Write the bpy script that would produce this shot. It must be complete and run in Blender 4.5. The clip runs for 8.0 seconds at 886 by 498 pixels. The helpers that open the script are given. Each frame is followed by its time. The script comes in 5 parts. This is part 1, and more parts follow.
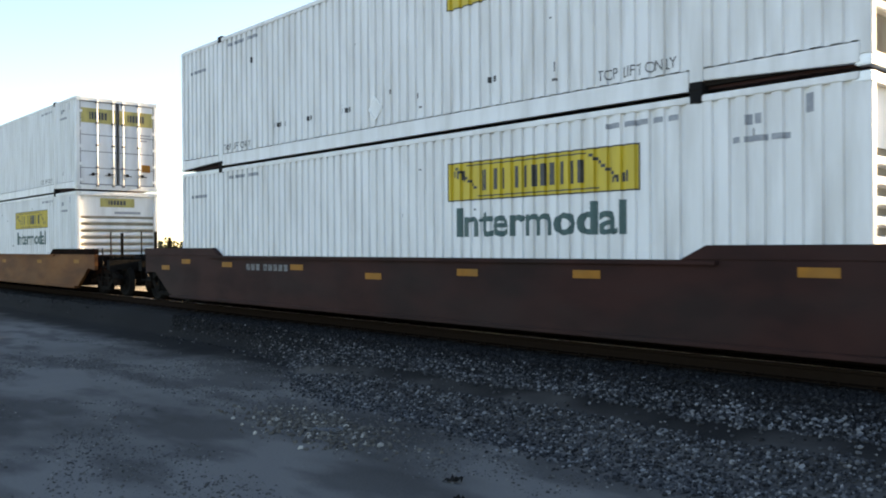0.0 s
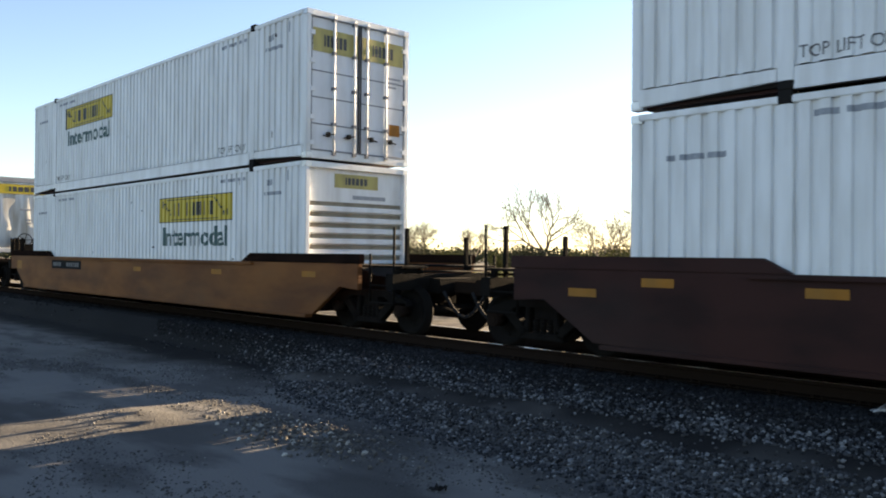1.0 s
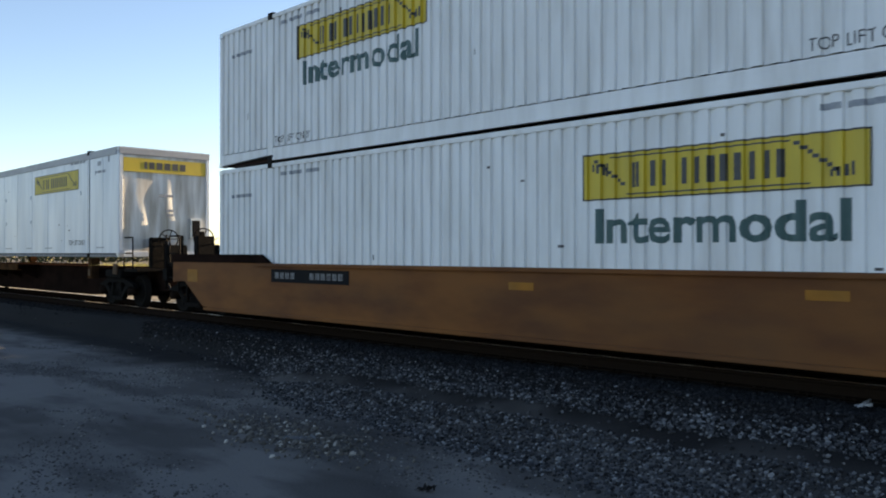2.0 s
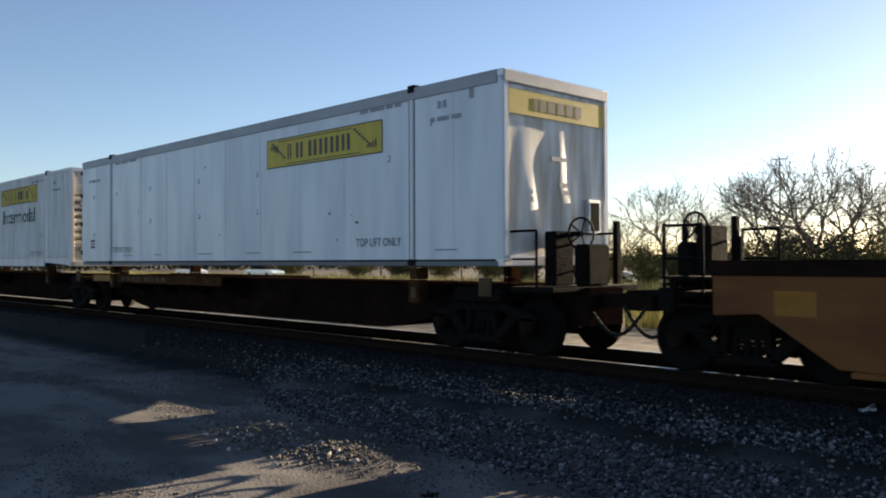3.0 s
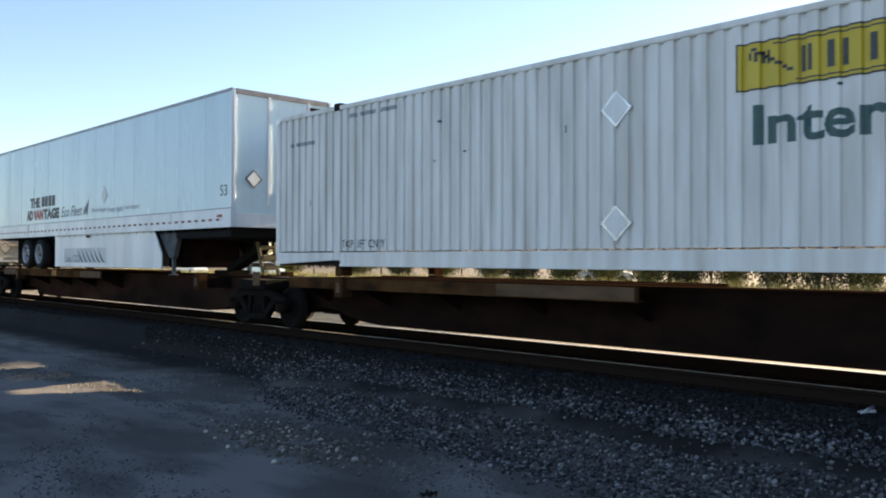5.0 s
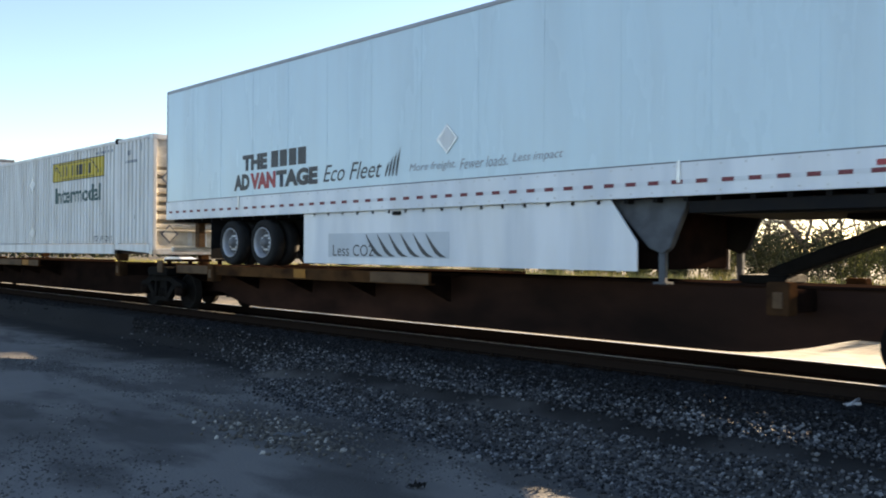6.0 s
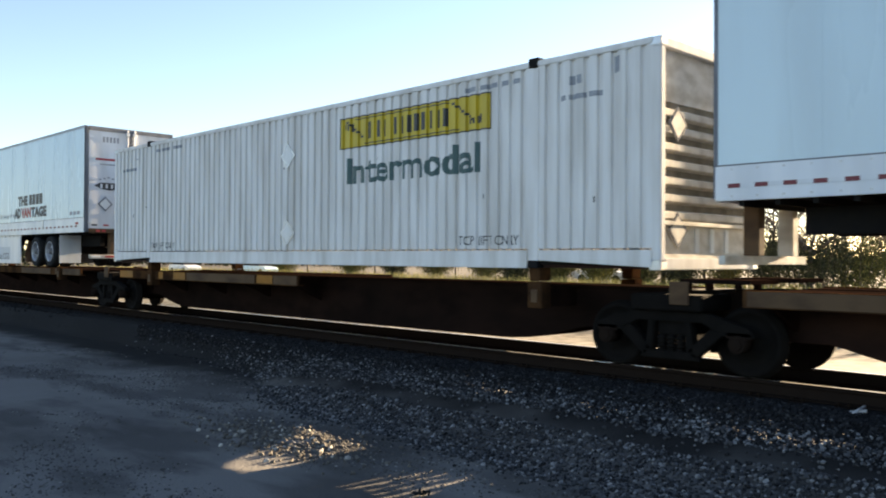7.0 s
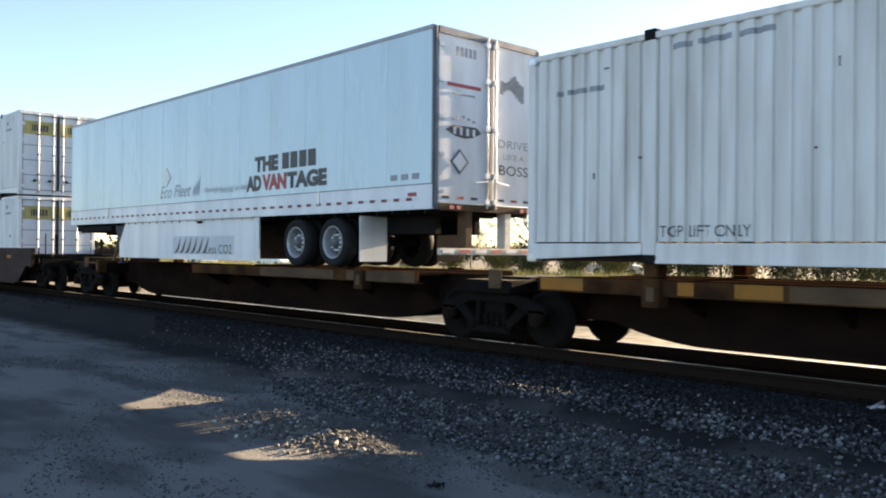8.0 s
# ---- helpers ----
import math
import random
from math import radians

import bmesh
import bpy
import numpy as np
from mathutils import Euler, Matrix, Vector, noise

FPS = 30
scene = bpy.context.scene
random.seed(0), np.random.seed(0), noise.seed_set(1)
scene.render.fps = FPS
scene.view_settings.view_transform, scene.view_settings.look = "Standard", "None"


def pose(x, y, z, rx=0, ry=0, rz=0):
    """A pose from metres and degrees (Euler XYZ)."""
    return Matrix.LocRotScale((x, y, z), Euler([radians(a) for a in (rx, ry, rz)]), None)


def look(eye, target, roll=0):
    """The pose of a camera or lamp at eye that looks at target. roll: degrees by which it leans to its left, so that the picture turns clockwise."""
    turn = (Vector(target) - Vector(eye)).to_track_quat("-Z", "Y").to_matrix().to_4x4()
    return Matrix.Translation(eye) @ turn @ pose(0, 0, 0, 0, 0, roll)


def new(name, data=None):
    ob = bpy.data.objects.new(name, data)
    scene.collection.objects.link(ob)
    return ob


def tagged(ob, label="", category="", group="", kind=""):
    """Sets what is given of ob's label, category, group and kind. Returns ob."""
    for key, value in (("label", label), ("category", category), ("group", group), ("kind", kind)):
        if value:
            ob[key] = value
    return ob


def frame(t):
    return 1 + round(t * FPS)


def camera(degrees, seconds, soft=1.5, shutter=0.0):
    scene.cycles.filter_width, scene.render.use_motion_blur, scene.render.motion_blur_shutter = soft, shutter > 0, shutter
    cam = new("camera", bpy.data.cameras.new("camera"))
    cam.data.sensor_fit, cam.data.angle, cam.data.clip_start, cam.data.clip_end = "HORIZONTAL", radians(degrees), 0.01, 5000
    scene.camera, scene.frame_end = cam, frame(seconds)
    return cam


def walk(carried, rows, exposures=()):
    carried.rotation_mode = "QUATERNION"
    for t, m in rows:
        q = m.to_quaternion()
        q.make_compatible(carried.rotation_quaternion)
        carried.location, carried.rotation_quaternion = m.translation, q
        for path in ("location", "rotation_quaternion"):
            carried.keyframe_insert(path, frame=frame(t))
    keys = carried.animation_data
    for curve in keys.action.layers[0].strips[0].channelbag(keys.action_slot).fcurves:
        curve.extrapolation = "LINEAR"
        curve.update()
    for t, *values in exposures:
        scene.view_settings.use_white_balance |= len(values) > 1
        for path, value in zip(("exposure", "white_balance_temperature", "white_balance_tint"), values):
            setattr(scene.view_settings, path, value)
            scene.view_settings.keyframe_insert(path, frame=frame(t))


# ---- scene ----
cam = camera(55.57, 8.0, soft=1.9, shutter=0.06)
EYE = (0.0, 0.0, 1.409)
# seconds, yaw, pitch, roll of the camera held at one place
TURNS = [
    (0.0, 47.88, -0.22, -0.39), (0.5, 46.67, 0.26, -0.09), (1.0, 47.06, 0.34, 0.53),
    (2.5, 45.81, 0.34, -0.14), (3.0, 46.27, 0.77, -0.24), (3.5, 45.78, 1.08, -0.20),
    (4.0, 45.69, 0.87, -0.36), (4.5, 46.48, 0.98, 0.29), (5.8, 45.60, 0.01, 0.08),
    (6.0, 45.58, 0.14, 0.39), (6.5, 45.59, 0.47, 0.40), (7.0, 45.86, 0.64, 0.32),
    (7.5, 46.14, 0.10, 0.67), (8.0, 46.89, 0.15, 0.51)]
walk(cam, [(t, pose(*EYE, 90 + p, 0, y) @ pose(0, 0, 0, 0, 0, r)) for t, y, p, r in TURNS],
     exposures=[(t, e + 0.3, k, 20) for t, e, k in ((0.0, 3.15, 9500), (0.5, 3.0, 9200), (1.0, 2.6, 8500), (1.2, 2.1, 8100), (2.3, 2.5, 8400),
                                                    (2.5, 2.5, 8400), (3.0, 1.75, 7600), (3.5, 2.45, 7900), (4.0, 2.45, 7900), (4.5, 2.5, 8100),
                                                    (5.8, 2.8, 8300), (7.0, 2.75, 8700), (7.5, 2.6, 8300), (8.0, 2.85, 8300))])

# ---- light ----
SUN_AZ, SUN_EL = 1.3, 9.4      # degrees right of the track's normal, degrees above the horizon
world = bpy.data.worlds.new("sky")
scene.world = world
world.use_nodes = True
wn, wl = world.node_tree.nodes, world.node_tree.links
sky = wn.new("ShaderNodeTexSky")
sky.sky_type = "NISHITA"
sky.sun_disc = False
sky.sun_elevation, sky.sun_rotation = radians(SUN_EL), radians(SUN_AZ)
sky.altitude, sky.air_density, sky.dust_density, sky.ozone_density = 100, 0.82, 0.22, 2.8
wl.new(sky.outputs[0], wn["Background"].inputs[0])
wn["Background"].inputs[1].default_value = 0.056
sun = new("sun", bpy.data.lights.new("sun", "SUN"))
sun.data.energy, sun.data.angle, sun.data.color = 5.0, radians(0.3), (1.0, 0.90, 0.68)
to_sun = Vector((math.sin(radians(SUN_AZ)) * math.cos(radians(SUN_EL)), math.cos(radians(SUN_AZ)) * math.cos(radians(SUN_EL)), math.sin(radians(SUN_EL))))
sun.matrix_world = look(to_sun * 60, (0, 0, 0))

# ---- materials ----
def material(name, base, rough=0.6, metal=0.0, second=None, scale=3.0, stretch=(1, 1, 1), amount=0.5, grain=40.0, bump=0.1,
             dirt=None, dirt_scale=0.7, dirt_amount=0.3, spec=0.5, contrast=(0.4, 0.65)):
    """A painted or natural surface: two base tones mixed by noise, a coarser layer of dirt, fine grain as bump."""
    m = bpy.data.materials.new(name)
    m.use_nodes = True
    n, l = m.node_tree.nodes, m.node_tree.links
    b = n["Principled BSDF"]
    b.inputs["Roughness"].default_value, b.inputs["Metallic"].default_value = rough, metal
    b.inputs["Specular IOR Level"].default_value = spec
    co = n.new("ShaderNodeTexCoord")
    mp = n.new("ShaderNodeMapping")
    mp.inputs["Scale"].default_value = stretch
    l.new(co.outputs["Object"], mp.inputs["Vector"])

    def layer(sc, lo, hi, detail=6, vec=mp):
        t = n.new("ShaderNodeTexNoise")
        t.inputs["Scale"].default_value, t.inputs["Detail"].default_value = sc, detail
        l.new(vec.outputs[0], t.inputs["Vector"])
        r = n.new("ShaderNodeMapRange")
        r.inputs["From Min"].default_value, r.inputs["From Max"].default_value = lo, hi
        l.new(t.outputs["Fac"], r.inputs["Value"])
        return r, t

    def blend(a, c, fac, strength):
        x = n.new("ShaderNodeMix")
        x.data_type = "RGBA"
        k = n.new("ShaderNodeMath")
        k.operation = "MULTIPLY"
        k.inputs[1].default_value = strength
        l.new(fac, k.inputs[0])
        l.new(k.outputs[0], x.inputs[0])
        if isinstance(a, tuple):
            x.inputs[6].default_value = (*a, 1)
        else:
            l.new(a, x.inputs[6])
        x.inputs[7].default_value = (*c, 1)
        return x.outputs[2]

    second = second or tuple(c * 0.75 for c in base)
    r1, t1 = layer(scale, *contrast)
    col = blend(base, second, r1.outputs[0], amount)
    if dirt:
        r2, t2 = layer(dirt_scale, 0.45, 0.75)
        col = blend(col, dirt, r2.outputs[0], dirt_amount)
    l.new(col, b.inputs["Base Color"])
    t3 = n.new("ShaderNodeTexNoise")
    t3.inputs["Scale"].default_value, t3.inputs["Detail"].default_value = grain, 4
    l.new(co.outputs["Object"], t3.inputs["Vector"])
    bp = n.new("ShaderNodeBump")
    bp.inputs["Strength"].default_value, bp.inputs["Distance"].default_value = bump, 0.02
    l.new(t3.outputs["Fac"], bp.inputs["Height"])
    l.new(bp.outputs[0], b.inputs["Normal"])
    rr = n.new("ShaderNodeMapRange")
    rr.inputs["To Min"].default_value, rr.inputs["To Max"].default_value = max(0, rough - 0.1), min(1, rough + 0.12)
    l.new(t1.outputs["Fac"], rr.inputs["Value"])
    l.new(rr.outputs[0], b.inputs["Roughness"])
    return m


M_WHITE = material("white container paint", (0.78, 0.79, 0.79), 0.5, second=(0.66, 0.66, 0.64), scale=2.5, stretch=(2.2, 2, 0.35), amount=0.5,
                   dirt=(0.34, 0.31, 0.27), dirt_scale=1.6, dirt_amount=0.33, bump=0.04)
M_CREAM = material("sun-bleached container paint", (0.76, 0.75, 0.73), 0.55, second=(0.60, 0.57, 0.53), scale=2.2, stretch=(2.5, 2, 0.3), amount=0.6,
                   dirt=(0.30, 0.25, 0.19), dirt_scale=1.3, dirt_amount=0.35, bump=0.05)
M_SMOOTH = material("smooth white sheet", (0.74, 0.77, 0.80), 0.32, second=(0.55, 0.60, 0.65), scale=1.3, stretch=(1.5, 1.5, 0.22), amount=0.7,
                    dirt=(0.40, 0.38, 0.35), dirt_scale=1.0, dirt_amount=0.25, bump=0.03)
M_BUCKLED = material("stained buckled sheet", (0.76, 0.76, 0.74), 0.34, second=(0.34, 0.30, 0.24), scale=1.6, stretch=(1, 2.4, 0.35), amount=0.85,
                     dirt=(0.16, 0.13, 0.10), dirt_scale=1.1, dirt_amount=0.5, bump=0.06)
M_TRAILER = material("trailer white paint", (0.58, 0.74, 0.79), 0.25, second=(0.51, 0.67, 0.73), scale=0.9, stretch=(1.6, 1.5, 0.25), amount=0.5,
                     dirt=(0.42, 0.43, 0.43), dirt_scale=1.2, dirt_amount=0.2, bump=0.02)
M_ALU = material("weathered aluminium", (0.62, 0.63, 0.64), 0.38, 0.75, second=(0.45, 0.45, 0.46), scale=6, dirt=(0.25, 0.22, 0.19), bump=0.05)
M_NOSE = material("dull metal nose", (0.30, 0.255, 0.195), 0.9, spec=0.05, second=(0.15, 0.12, 0.085), scale=2, stretch=(1, 1.5, 0.6), amount=0.7,
                  dirt=(0.18, 0.14, 0.10), dirt_amount=0.45, bump=0.08)
M_RIB = material("dusty pressed ribs", (0.70, 0.655, 0.58), 0.6, second=(0.48, 0.42, 0.33), scale=3, stretch=(1, 1.2, 2), amount=0.7,
                 dirt=(0.25, 0.2, 0.14), dirt_scale=2.2, dirt_amount=0.4, bump=0.05)
M_ROD = material("dull galvanised bar", (0.20, 0.21, 0.23), 0.8, spec=0.1, second=(0.12, 0.12, 0.13), scale=6)
M_YELLOW = material("yellow sign paint", (0.62, 0.44, 0.035), 0.5, second=(0.48, 0.34, 0.04), scale=3, stretch=(2, 1, 0.5), bump=0.03,
                    dirt=(0.35, 0.26, 0.08), dirt_amount=0.3)
M_INK = material("dark lettering", (0.035, 0.037, 0.04), 0.5, second=(0.08, 0.08, 0.08), scale=9, bump=0.03)
M_GREEN = material("dark green lettering", (0.02, 0.085, 0.085), 0.5, second=(0.05, 0.11, 0.11), scale=9, bump=0.03)
M_GREY = material("faded grey lettering", (0.24, 0.26, 0.29), 0.5, second=(0.4, 0.42, 0.44), scale=14, bump=0.03)
M_RED = material("red lettering", (0.42, 0.03, 0.04), 0.45, second=(0.3, 0.03, 0.03), scale=9, bump=0.03)
M_MAROON = material("dark red reflective tape", (0.20, 0.022, 0.03), 0.5, second=(0.13, 0.02, 0.025), scale=9, bump=0.03)
M_BROWN = material("brown car paint", (0.040, 0.0135, 0.011), 0.75, spec=0.18, second=(0.021, 0.0095, 0.0085), scale=1.8, stretch=(0.6, 1, 1.4), amount=0.8,
                   dirt=(0.025, 0.02, 0.018), dirt_scale=0.8, dirt_amount=0.6, bump=0.15)
M_ORANGE = material("weathered yellow car paint", (0.21, 0.074, 0.020), 0.7, spec=0.2, second=(0.12, 0.040, 0.015), scale=1.6, stretch=(0.5, 1, 1.5), amount=0.8,
                    dirt=(0.06, 0.034, 0.022), dirt_scale=0.7, dirt_amount=0.55, bump=0.12)
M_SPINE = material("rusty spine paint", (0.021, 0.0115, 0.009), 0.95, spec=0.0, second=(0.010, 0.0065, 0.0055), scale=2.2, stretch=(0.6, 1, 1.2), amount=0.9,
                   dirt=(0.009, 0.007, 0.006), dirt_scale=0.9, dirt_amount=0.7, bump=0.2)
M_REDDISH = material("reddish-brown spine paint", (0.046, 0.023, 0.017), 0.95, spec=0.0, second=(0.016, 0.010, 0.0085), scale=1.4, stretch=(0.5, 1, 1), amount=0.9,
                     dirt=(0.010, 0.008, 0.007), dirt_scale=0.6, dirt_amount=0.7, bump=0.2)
M_SILL = material("rusty orange-brown sill", (0.10, 0.045, 0.019), 0.9, spec=0.0, second=(0.03, 0.015, 0.009), scale=2.4, stretch=(0.8, 1, 1.2), amount=0.9, dirt=(0.02, 0.014, 0.011), dirt_scale=0.9, dirt_amount=0.7, bump=0.2)
M_PATCH = material("yellow reflective patch", (0.36, 0.135, 0.018), 0.6, spec=0.2, second=(0.22, 0.095, 0.02), scale=5, dirt=(0.2, 0.12, 0.05), dirt_scale=2, dirt_amount=0.5)
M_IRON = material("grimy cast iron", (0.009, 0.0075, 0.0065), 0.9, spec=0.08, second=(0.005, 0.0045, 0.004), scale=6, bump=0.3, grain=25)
M_STEEL = material("worn rail steel", (0.60, 0.57, 0.53), 0.42, 0.9, second=(0.36, 0.33, 0.30), scale=4, stretch=(0.2, 1, 1), bump=0.03)
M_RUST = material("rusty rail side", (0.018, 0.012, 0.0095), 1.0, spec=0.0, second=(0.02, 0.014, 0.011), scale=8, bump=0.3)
M_RUBBER = material("black tyre rubber", (0.016, 0.016, 0.017), 0.85, spec=0.15, second=(0.03, 0.029, 0.027), scale=5, bump=0.2)
M_LEG = material("grey leg paint", (0.10, 0.11, 0.12), 0.75, spec=0.15, second=(0.05, 0.05, 0.055), scale=5)
M_DOOR = material("white door paint", (0.72, 0.74, 0.77), 0.45, second=(0.60, 0.61, 0.62), scale=1.6, stretch=(1, 1.5, 0.5), amount=0.6,
                  dirt=(0.36, 0.33, 0.30), dirt_scale=1.4, dirt_amount=0.4, bump=0.03)
M_BRIGHT = material("bright galvanised bar", (0.78, 0.79, 0.80), 0.4, second=(0.6, 0.6, 0.6), scale=6)
M_EDGE = material("dark grey edge trim", (0.16, 0.17, 0.19), 0.55, 0.2, second=(0.10, 0.105, 0.115), scale=4, stretch=(0.5, 1, 0.5))
M_FADED = material("sun-faded yellow panel", (0.46, 0.38, 0.12), 0.55, second=(0.30, 0.25, 0.10), scale=3, stretch=(1, 1.5, 0.6), amount=0.7, dirt=(0.2, 0.17, 0.10), dirt_amount=0.4)
M_RIM = material("dull steel rim", (0.40, 0.41, 0.43), 0.45, 0.4, second=(0.26, 0.26, 0.27), scale=8)
M_HITCH = material("worn tan hitch paint", (0.17, 0.135, 0.08), 0.8, spec=0.1, second=(0.09, 0.065, 0.04), scale=5)
M_PLATE = material("pale rusty sill plate", (0.13, 0.075, 0.042), 0.8, spec=0.12, second=(0.07, 0.04, 0.025), scale=3, stretch=(0.6, 1, 1.4), amount=0.8, dirt=(0.04, 0.028, 0.02), dirt_amount=0.5)
M_TOPRAIL = material("dull grey top rail", (0.34, 0.35, 0.37), 0.5, 0.2, second=(0.26, 0.27, 0.28), scale=3, stretch=(0.4, 1, 1))
M_MARK = material("worn pale stencil", (0.17, 0.17, 0.17), 0.7, second=(0.06, 0.05, 0.05), scale=14, amount=0.9)
M_DISC = material("grimy wheel disc", (0.15, 0.15, 0.155), 0.6, 0.3, second=(0.07, 0.07, 0.07), scale=8)
M_BLACK = material("black frame paint", (0.014, 0.014, 0.015), 0.85, spec=0.06, second=(0.024, 0.021, 0.018), scale=4, bump=0.1)
M_TIE = material("creosoted tie timber", (0.016, 0.013, 0.011), 0.95, spec=0.05, second=(0.024, 0.02, 0.017), scale=3, stretch=(6, 0.5, 6), bump=0.5, grain=18)
M_WOOD = material("grey pole timber", (0.16, 0.12, 0.09), 0.85, second=(0.09, 0.07, 0.055), scale=3, stretch=(5, 5, 0.4), bump=0.4)
M_BARK = material("bare tree bark", (0.12, 0.095, 0.075), 0.9, second=(0.07, 0.055, 0.045), scale=5, bump=0.5)


def ground_material():
    """Dusty dirt towards the viewer, dark fines under the track, dry straw-coloured land beyond it."""
    m = material("dusty ground", (0.15, 0.144, 0.137), 0.95, second=(0.082, 0.079, 0.076), scale=0.9, amount=1.0, contrast=(0.46, 0.58), grain=30, bump=0.5,
                 dirt=(0.04, 0.038, 0.036), dirt_scale=0.42, dirt_amount=0.85, spec=0.15, stretch=(0.6, 1.3, 1))
    n, l = m.node_tree.nodes, m.node_tree.links
    b = n["Principled BSDF"]
    dirt = b.inputs["Base Color"].links[0].from_socket
    co = n.new("ShaderNodeTexCoord")
    sep = n.new("ShaderNodeSeparateXYZ")
    l.new(co.outputs["Object"], sep.inputs[0])
    wob = n.new("ShaderNodeTexNoise")
    wob.inputs["Scale"].default_value = 0.9
    l.new(co.outputs["Object"], wob.inputs["Vector"])
    add = n.new("ShaderNodeMath")
    add.operation = "MULTIPLY_ADD"
    add.inputs[1].default_value = 1.6
    l.new(wob.outputs["Fac"], add.inputs[0])
    l.new(sep.outputs["Y"], add.inputs[2])

    def step(lo, hi):
        r = n.new("ShaderNodeMapRange")
        r.interpolation_type = "SMOOTHSTEP"
        r.inputs["From Min"].default_value, r.inputs["From Max"].default_value = lo, hi
        l.new(add.outputs[0], r.inputs["Value"])
        return r.outputs[0]

    def mix(a, c, fac):
        x = n.new("ShaderNodeMix")
        x.data_type = "RGBA"
        l.new(fac, x.inputs[0])
        l.new(a, x.inputs[6])
        if isinstance(c, tuple):
            x.inputs[7].default_value = (*c, 1)
        else:
            l.new(c, x.inputs[7])
        return x.outputs[2]

    dry = n.new("ShaderNodeTexNoise")
    dry.inputs["Scale"].default_value, dry.inputs["Detail"].default_value = 2.2, 10
    l.new(co.outputs["Object"], dry.inputs["Vector"])
    ramp = n.new("ShaderNodeValToRGB")
    ramp.color_ramp.elements[0].position, ramp.color_ramp.elements[0].color = 0.35, (0.05, 0.045, 0.037, 1)
    ramp.color_ramp.elements[1].position, ramp.color_ramp.elements[1].color = 0.65, (0.135, 0.123, 0.107, 1)
    l.new(dry.outputs["Fac"], ramp.inputs[0])
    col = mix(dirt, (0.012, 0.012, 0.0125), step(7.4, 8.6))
    col = mix(col, ramp.outputs[0], step(13.2, 14.6))
    l.new(col, b.inputs["Base Color"])
    return m


M_GROUND = ground_material()


def stone_material(name, lo, mid, hi, split=0.86):
    m = bpy.data.materials.new(name)
    m.use_nodes = True
    n, l = m.node_tree.nodes, m.node_tree.links
    geo = n.new("ShaderNodeNewGeometry")
    ramp = n.new("ShaderNodeValToRGB")
    e = ramp.color_ramp.elements
    e[0].color, e[1].color, e[1].position = (*lo, 1), (*hi, 1), 1.0
    k = e.new(split)
    k.color = (*mid, 1)
    l.new(geo.outputs["Random Per Island"], ramp.inputs[0])
    l.new(ramp.outputs[0], n["Principled BSDF"].inputs["Base Color"])
    n["Principled BSDF"].inputs["Roughness"].default_value = 0.85
    n["Principled BSDF"].inputs["Specular IOR Level"].default_value = 0.2
    t = n.new("ShaderNodeTexNoise")
    t.inputs["Scale"].default_value = 60
    bp = n.new("ShaderNodeBump")
    bp.inputs["Strength"].default_value = 0.4
    l.new(t.outputs["Fac"], bp.inputs["Height"])
    l.new(bp.outputs[0], n["Principled BSDF"].inputs["Normal"])
    return m


M_BALLAST = stone_material("crushed ballast stone", (0.007, 0.0075, 0.009), (0.062, 0.065, 0.07), (0.20, 0.205, 0.21), 0.76)
M_BLACKISH = stone_material("blackish track stone", (0.005, 0.0052, 0.0058), (0.016, 0.0165, 0.018), (0.045, 0.045, 0.046))
M_PALE = stone_material("pale rubble", (0.06, 0.055, 0.05), (0.13, 0.12, 0.105), (0.42, 0.40, 0.36))
M_GRIT = stone_material("dusty grit", (0.05, 0.049, 0.048), (0.10, 0.098, 0.095), (0.24, 0.235, 0.225))
M_LEAF = stone_material("olive spring leaves", (0.05, 0.055, 0.02), (0.10, 0.10, 0.03), (0.20, 0.18, 0.05))
M_SCRUB = stone_material("dark scrub leaves", (0.025, 0.03, 0.016), (0.05, 0.055, 0.025), (0.09, 0.085, 0.04))
M_STRAW = stone_material("dry straw grass", (0.16, 0.15, 0.05), (0.30, 0.27, 0.09), (0.42, 0.38, 0.16))

# ---- mesh helpers ----
def box(bm, x0, x1, y0, y1, z0, z1):
    v = [bm.verts.new((x, y, z)) for x in (x0, x1) for y in (y0, y1) for z in (z0, z1)]
    for f in ((0, 1, 3, 2), (4, 6, 7, 5), (0, 4, 5, 1), (2, 3, 7, 6), (0, 2, 6, 4), (1, 5, 7, 3)):
        bm.faces.new([v[i] for i in f])
    return v


def rod(bm, a, b, r, n=10, r2=None, caps=True):
    """A round bar from a to b."""
    a, b = Vector(a), Vector(b)
    q = (b - a).to_track_quat("Z", "Y")
    r2 = r if r2 is None else r2
    rings = []
    for p, rad in ((a, r), (b, r2)):
        rings.append([bm.verts.new(p + q @ Vector((rad * math.cos(2 * math.pi * i / n), rad * math.sin(2 * math.pi * i / n), 0))) for i in range(n)])
    for i in range(n):
        f = bm.faces.new((rings[0][i], rings[0][(i + 1) % n], rings[1][(i + 1) % n], rings[1][i]))
        f.smooth = n > 7
    if caps:
        bm.faces.new(rings[0][::-1])
        bm.faces.new(rings[1])


